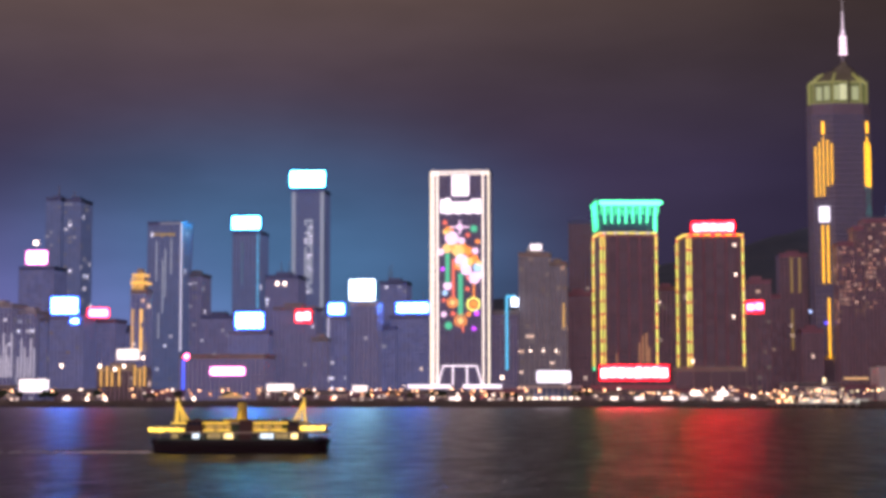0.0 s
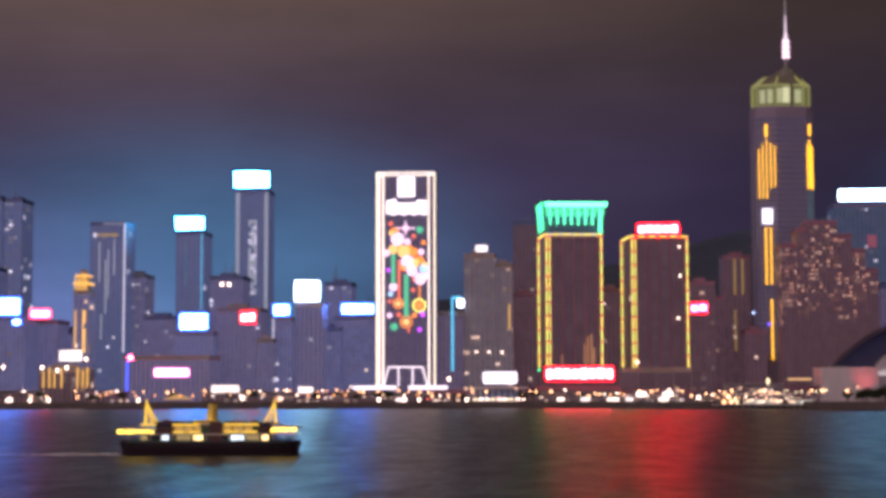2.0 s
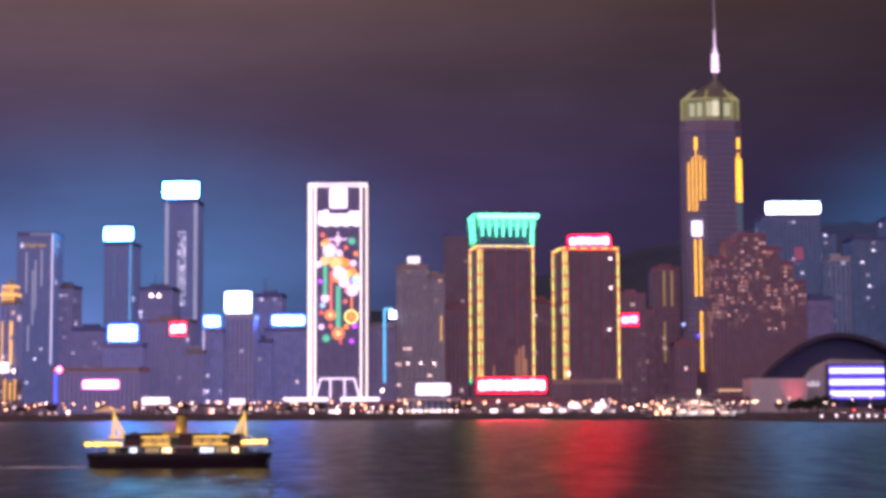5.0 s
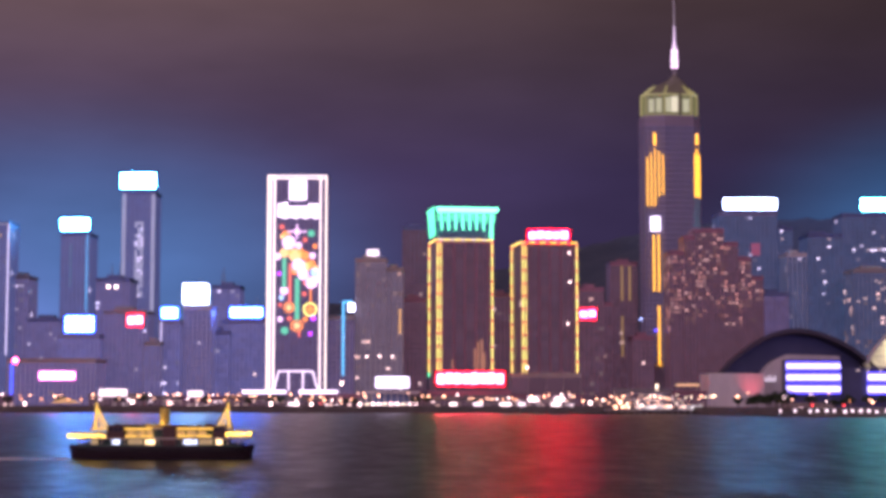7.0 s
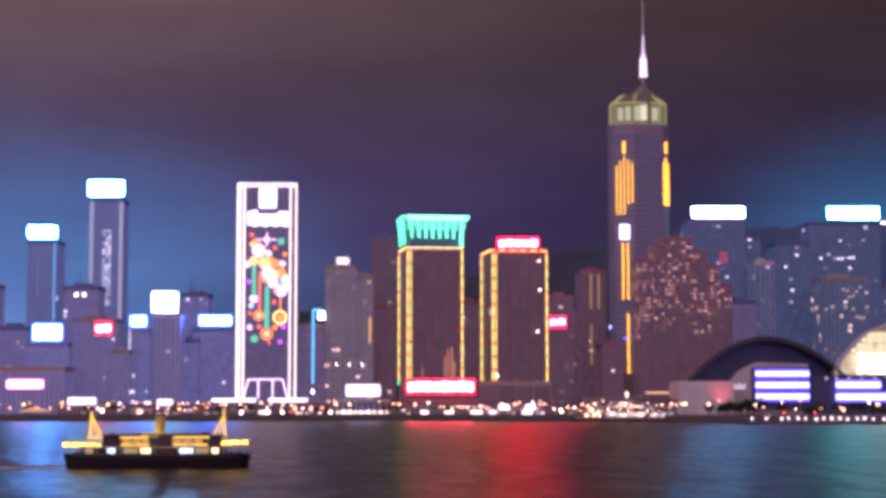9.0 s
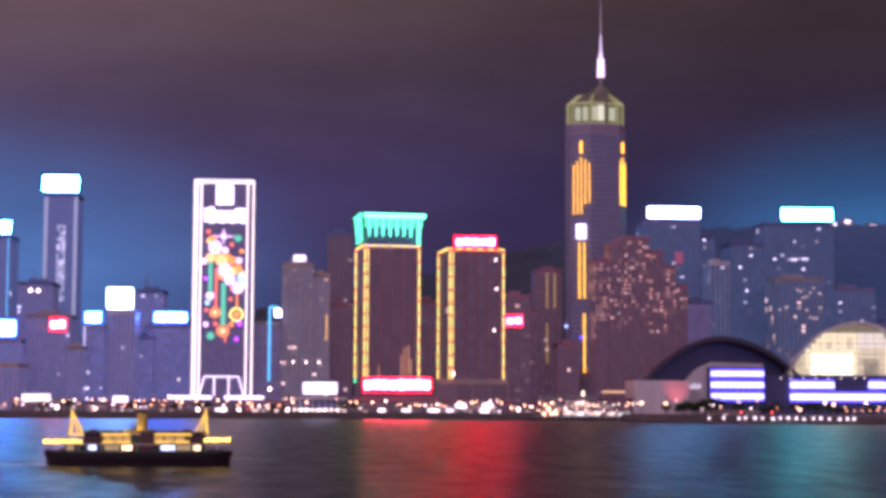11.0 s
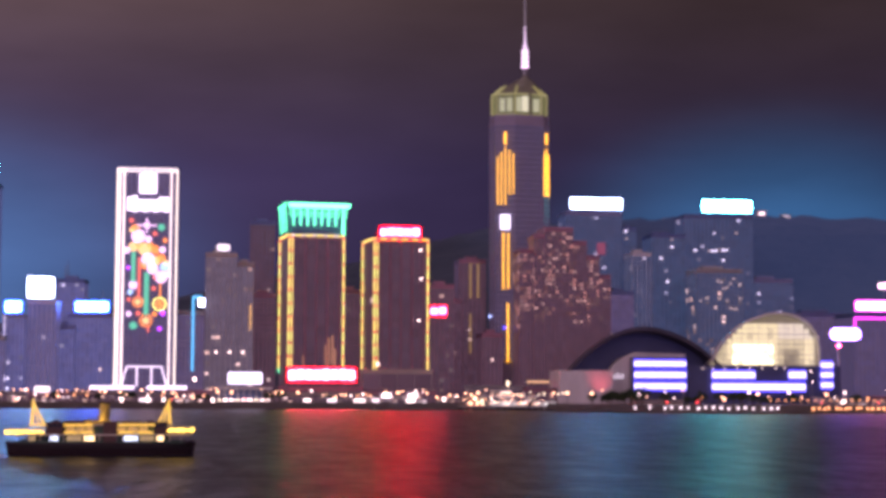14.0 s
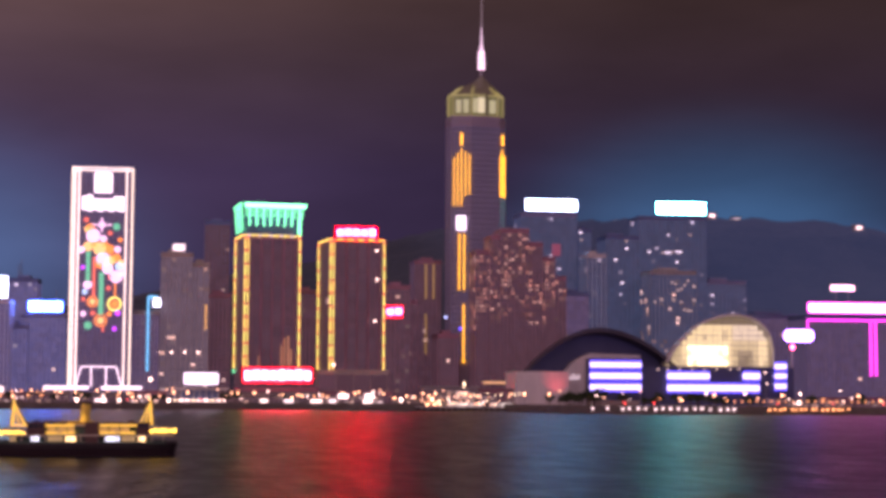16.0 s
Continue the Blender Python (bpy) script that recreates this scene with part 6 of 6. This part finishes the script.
def hull_ring(bm, z, inset, end):
    pts = []
    n = 24
    for k in range(n):
        a = 2 * math.pi * k / n
        c, s = math.cos(a), math.sin(a)
        x = L / 2 + (L / 2 - end) * math.copysign(abs(c) ** 0.55, c)
        y = BEAM / 2 + (BEAM / 2 - inset) * math.copysign(abs(s) ** 0.6, s)
        pts.append(bm.verts.new((x, y, z + 0.35 * abs(c) ** 4 * (z > 1))))
    return pts


bm = bmesh.new()
rings = [hull_ring(bm, z, i, e) for z, i, e in ((-1.2, 1.2, 1.2), (0.0, 0.5, 0.4), (1.3, 0.1, 0.1), (2.2, 0.0, 0.0))]
for a, b in zip(rings, rings[1:]):
    for i in range(24):
        j = (i + 1) % 24
        bm.faces.new((a[i], a[j], b[j], b[i]))
bm.faces.new(rings[0][::-1])
bm.faces.new(rings[-1])
fp("hull", bm, HULL)
bm = bmesh.new()
r = [hull_ring(bm, z, i, e) for z, i, e in ((1.45, -0.12, -0.12), (1.75, -0.12, -0.12))]
for i in range(24):
    j = (i + 1) % 24
    bm.faces.new((r[0][i], r[0][j], r[1][j], r[1][i]))
fp("rubbing_strake", bm, RUBBER)
fp("lower_bulwark", bevelled(boxes((2.0, L - 2.0, 0.25, 0.45, 2.2, 2.6), (2.0, L - 2.0, BEAM - 0.45, BEAM - 0.25, 2.2, 2.6)), 0.05), DECK_GREEN)
lower = fp("lower_saloon", boxes((4.5, L - 4.5, 2.4, BEAM - 2.4, 2.2, 3.55)), DECK_GREEN, "dark green inner cabin wall")
fp("upper_deck", bevelled(boxes((0.6, L - 0.6, 0.1, BEAM - 0.1, 3.5, 3.72)), 0.06), DECK_WHITE, "cream upper deck slab")
for k in range(15):
    x = 2.4 + (L - 4.8) * k / 14
    bm = bmesh.new()
    tube(bm, (x, 0.4, 2.3), (x, 0.4, 3.55), 0.09)
    fp("stanchion", bm, DECK_WHITE)
DIM_CABIN = glow("dim_cabin_lamp", (1.0, 0.75, 0.25), 0.35)
for x0, x1, m in ((7.9, 9.3, G_CABINCOOL), (10.8, 13.4, None), (13.9, 15.6, G_CABIN), (20.8, 23.2, G_CABINCOOL), (23.6, 26.0, None), (26.5, 27.7, G_CABIN), (4.2, 5.4, None)):
    fp("cabin_window", bevelled(boxes((x0, x1, 2.2, 2.38, 2.45, 3.4)), 0.08), m or DIM_CABIN, parent=lower)
for x0, x1 in ((0.3, 7.1), (28.5, L - 0.1)):
    rise = 0.0 if x0 < 1 else 0.35
    canopy = fp("end_canopy", bevelled(boxes((x0, x1, 0.3, BEAM - 0.3, 4.35 + rise, 4.6 + rise)), 0.08), DECK_WHITE)
    n = round((x1 - x0) / 0.62)
    rng = random.Random(int(x0) + 3)
    for k in range(n):
        x = x0 + (x1 - x0) * (k + 0.5) / n
        fp("canopy_light", bevelled(boxes((x - 0.24, x + 0.24, 0.12, 0.34, 3.75 + rise + rng.uniform(0, 0.2), 4.32 + rise + rng.uniform(-0.1, 0.15))), 0.06), G_FERRY, parent=canopy)
    for k in range(4):
        bm = bmesh.new()
        x = x0 + 0.4 + (x1 - x0 - 0.8) * k / 3
        tube(bm, (x, 0.7, 3.7), (x, 0.7, 4.4 + rise), 0.07)
        fp("canopy_post", bm, DECK_WHITE, parent=canopy)
upper = fp("upper_saloon", boxes((8.5, 26.5, 1.2, BEAM - 1.2, 3.7, 5.2)), DECK_GREEN, "dark green upper cabin")
G_TRIM = glow("ferry_trim_lamp", (1.0, 0.64, 0.03), 0.95)
for x0, x1, z in ((4.6, 15.4, 5.30), (19.9, 28.0, 5.35), (10.6, 15.6, 4.02), (19.9, 26.0, 4.05)):
    fp("light_trim", bevelled(boxes((x0, x1, 0.32, 0.6, z - 0.2, z + 0.2)), 0.06), G_TRIM)
UPPER_CABIN = glow("upper_cabin_lamp", (1.0, 0.55, 0.10), 0.35)
for x0, x1 in ((10.8, 12.3), (12.6, 14.1), (14.3, 15.5), (19.5, 21.2), (21.5, 23.2), (23.5, 25.0)):
    fp("upper_window", bevelled(boxes((x0, x1, 1.05, 1.18, 4.25, 5.0)), 0.05), UPPER_CABIN, parent=upper)
fp("top_roof", bevelled(boxes((4.2, 29.2, 0.5, BEAM - 0.5, 5.2, 5.42)), 0.1), DECK_WHITE, "cream roof deck")
for x0, x1 in ((7.4, 10.5), (26.3, 28.4)):
    wh = fp("wheelhouse", bevelled(boxes((x0, x1, 0.2, 5.4, 3.72, 5.6)), 0.15), DECK_BROWN)
    fp("wheelhouse_roof", bevelled(boxes((x0 - 0.25, x1 + 0.25, 0.0, 5.7, 5.6, 5.8)), 0.08), DECK_BROWN, parent=wh)
    for k in range(3):
        a = x0 + 0.2 + (x1 - x0 - 0.4) * k / 3
        fp("pane", boxes((a + 0.1, a + (x1 - x0) / 3 - 0.25, 0.16, 0.2, 4.9, 5.7)), PANE, parent=wh)
fp("engine_casing", bevelled(boxes((17.3, 19.7, 0.15, 6.6, 2.3, 5.9)), 0.15), DECK_BROWN, "dark midship casing")
bm = bmesh.new()
tube(bm, (17.1, 3.2, 5.4), (17.25, 3.2, 9.0), 0.95, 0.85, 20)
fn = fp("funnel", bm, FUNNEL, "yellow floodlit funnel")
bm = bmesh.new()
tube(bm, (17.25, 3.2, 9.0), (17.26, 3.2, 9.25), 0.9, 0.9, 20)
fp("funnel_cap", bm, RUBBER, parent=fn)
# board added to screen the funnel lamps from view
fp("roof_coaming", bevelled(boxes((14.2, 18.8, 0.7, 0.85, 5.4, 6.1)), 0.05), FUNNEL)
for x in (8.8, 25.3):
    bm = bmesh.new()
    bmesh.ops.create_uvsphere(bm, u_segments=16, v_segments=8, radius=1.0, matrix=Matrix.Translation((x, 2.6, 5.42)) @ Matrix.Diagonal((1.05, 0.8, 0.75, 1)))
    fp("roof_vent", bm, DECK_BROWN, "dark domed roof ventilator")
for x0, x1 in ((10.2, 15.2), (20.3, 23.8)):
    fp("roof_skylight", bevelled(boxes((x0, x1, 2.0, 4.4, 5.42, 5.9)), 0.08), DECK_BROWN)
# added lamps, unseen behind the board, that brighten the funnel
for x in (15.5, 16.6, 17.7):
    fp("funnel_floodlight", bevelled(boxes((x - 0.3, x + 0.3, 1.5, 1.9, 5.45, 5.7)), 0.06), glow("added_funnel_glow", (1.0, 0.78, 0.20), 14.0))
for x, lean in ((4.7, 1), (28.4, -1)):
    # mast and stays emit whole, in place of yellow light along them
    bm = bmesh.new()
    tube(bm, (x - 0.25 * lean, 4.4, 5.3), (x - 0.05 * lean, 4.4, 9.8), 0.36, 0.16)
    mast = fp("mast", bm, G_TRIM)
    for d, yy in ((1.9 * lean, 3.2), (1.9 * lean, 5.6), (0.9 * lean, 4.4)):
        bm = bmesh.new()
        tube(bm, (x + d, yy, 5.3), (x, 4.4, 9.2), 0.16, 0.1)
        fp("mast_stay", bm, G_TRIM, parent=mast)
    bm = bmesh.new()
    tube(bm, (x - 0.7, 4.4, 8.2), (x + 0.7, 4.4, 8.2), 0.08)
    fp("mast_yard", bm, DECK_WHITE, parent=mast)
for k in range(3):
    bm = bmesh.new()
    cx = (6.0, 13.0, 23.0)[k]
    ring(bm, cx, 0.12, 4.4, 0.4, 0.09, 14)
    fp("lifebuoy", bm, DECK_WHITE)

# ---- wake ----
bm = bmesh.new()
rng = random.Random(17)
for k in range(150):
    d = rng.random() ** 1.5 * 46
    x = -60.8 - d
    y = 297 + rng.gauss(0, 0.6 + d * 0.05)
    w, h = rng.uniform(0.5, 1.6), rng.uniform(0.14, 0.40) * (1 - d / 60)
    vs = [bm.verts.new(c) for c in ((x - w, y, -0.05), (x, y - 0.35, -0.05), (x + w, y, -0.05), (x, y + 0.35, -0.05), (x, y, h))]
    for i in range(4):
        bm.faces.new((vs[i], vs[(i + 1) % 4], vs[4]))
tagged(part("ferry_wake", bm, material("sea_foam", (0.62, 0.64, 0.66), 0.6, size=0.4), None), "pale broken foam trailing behind the ferry", "wake", kind="stuff")
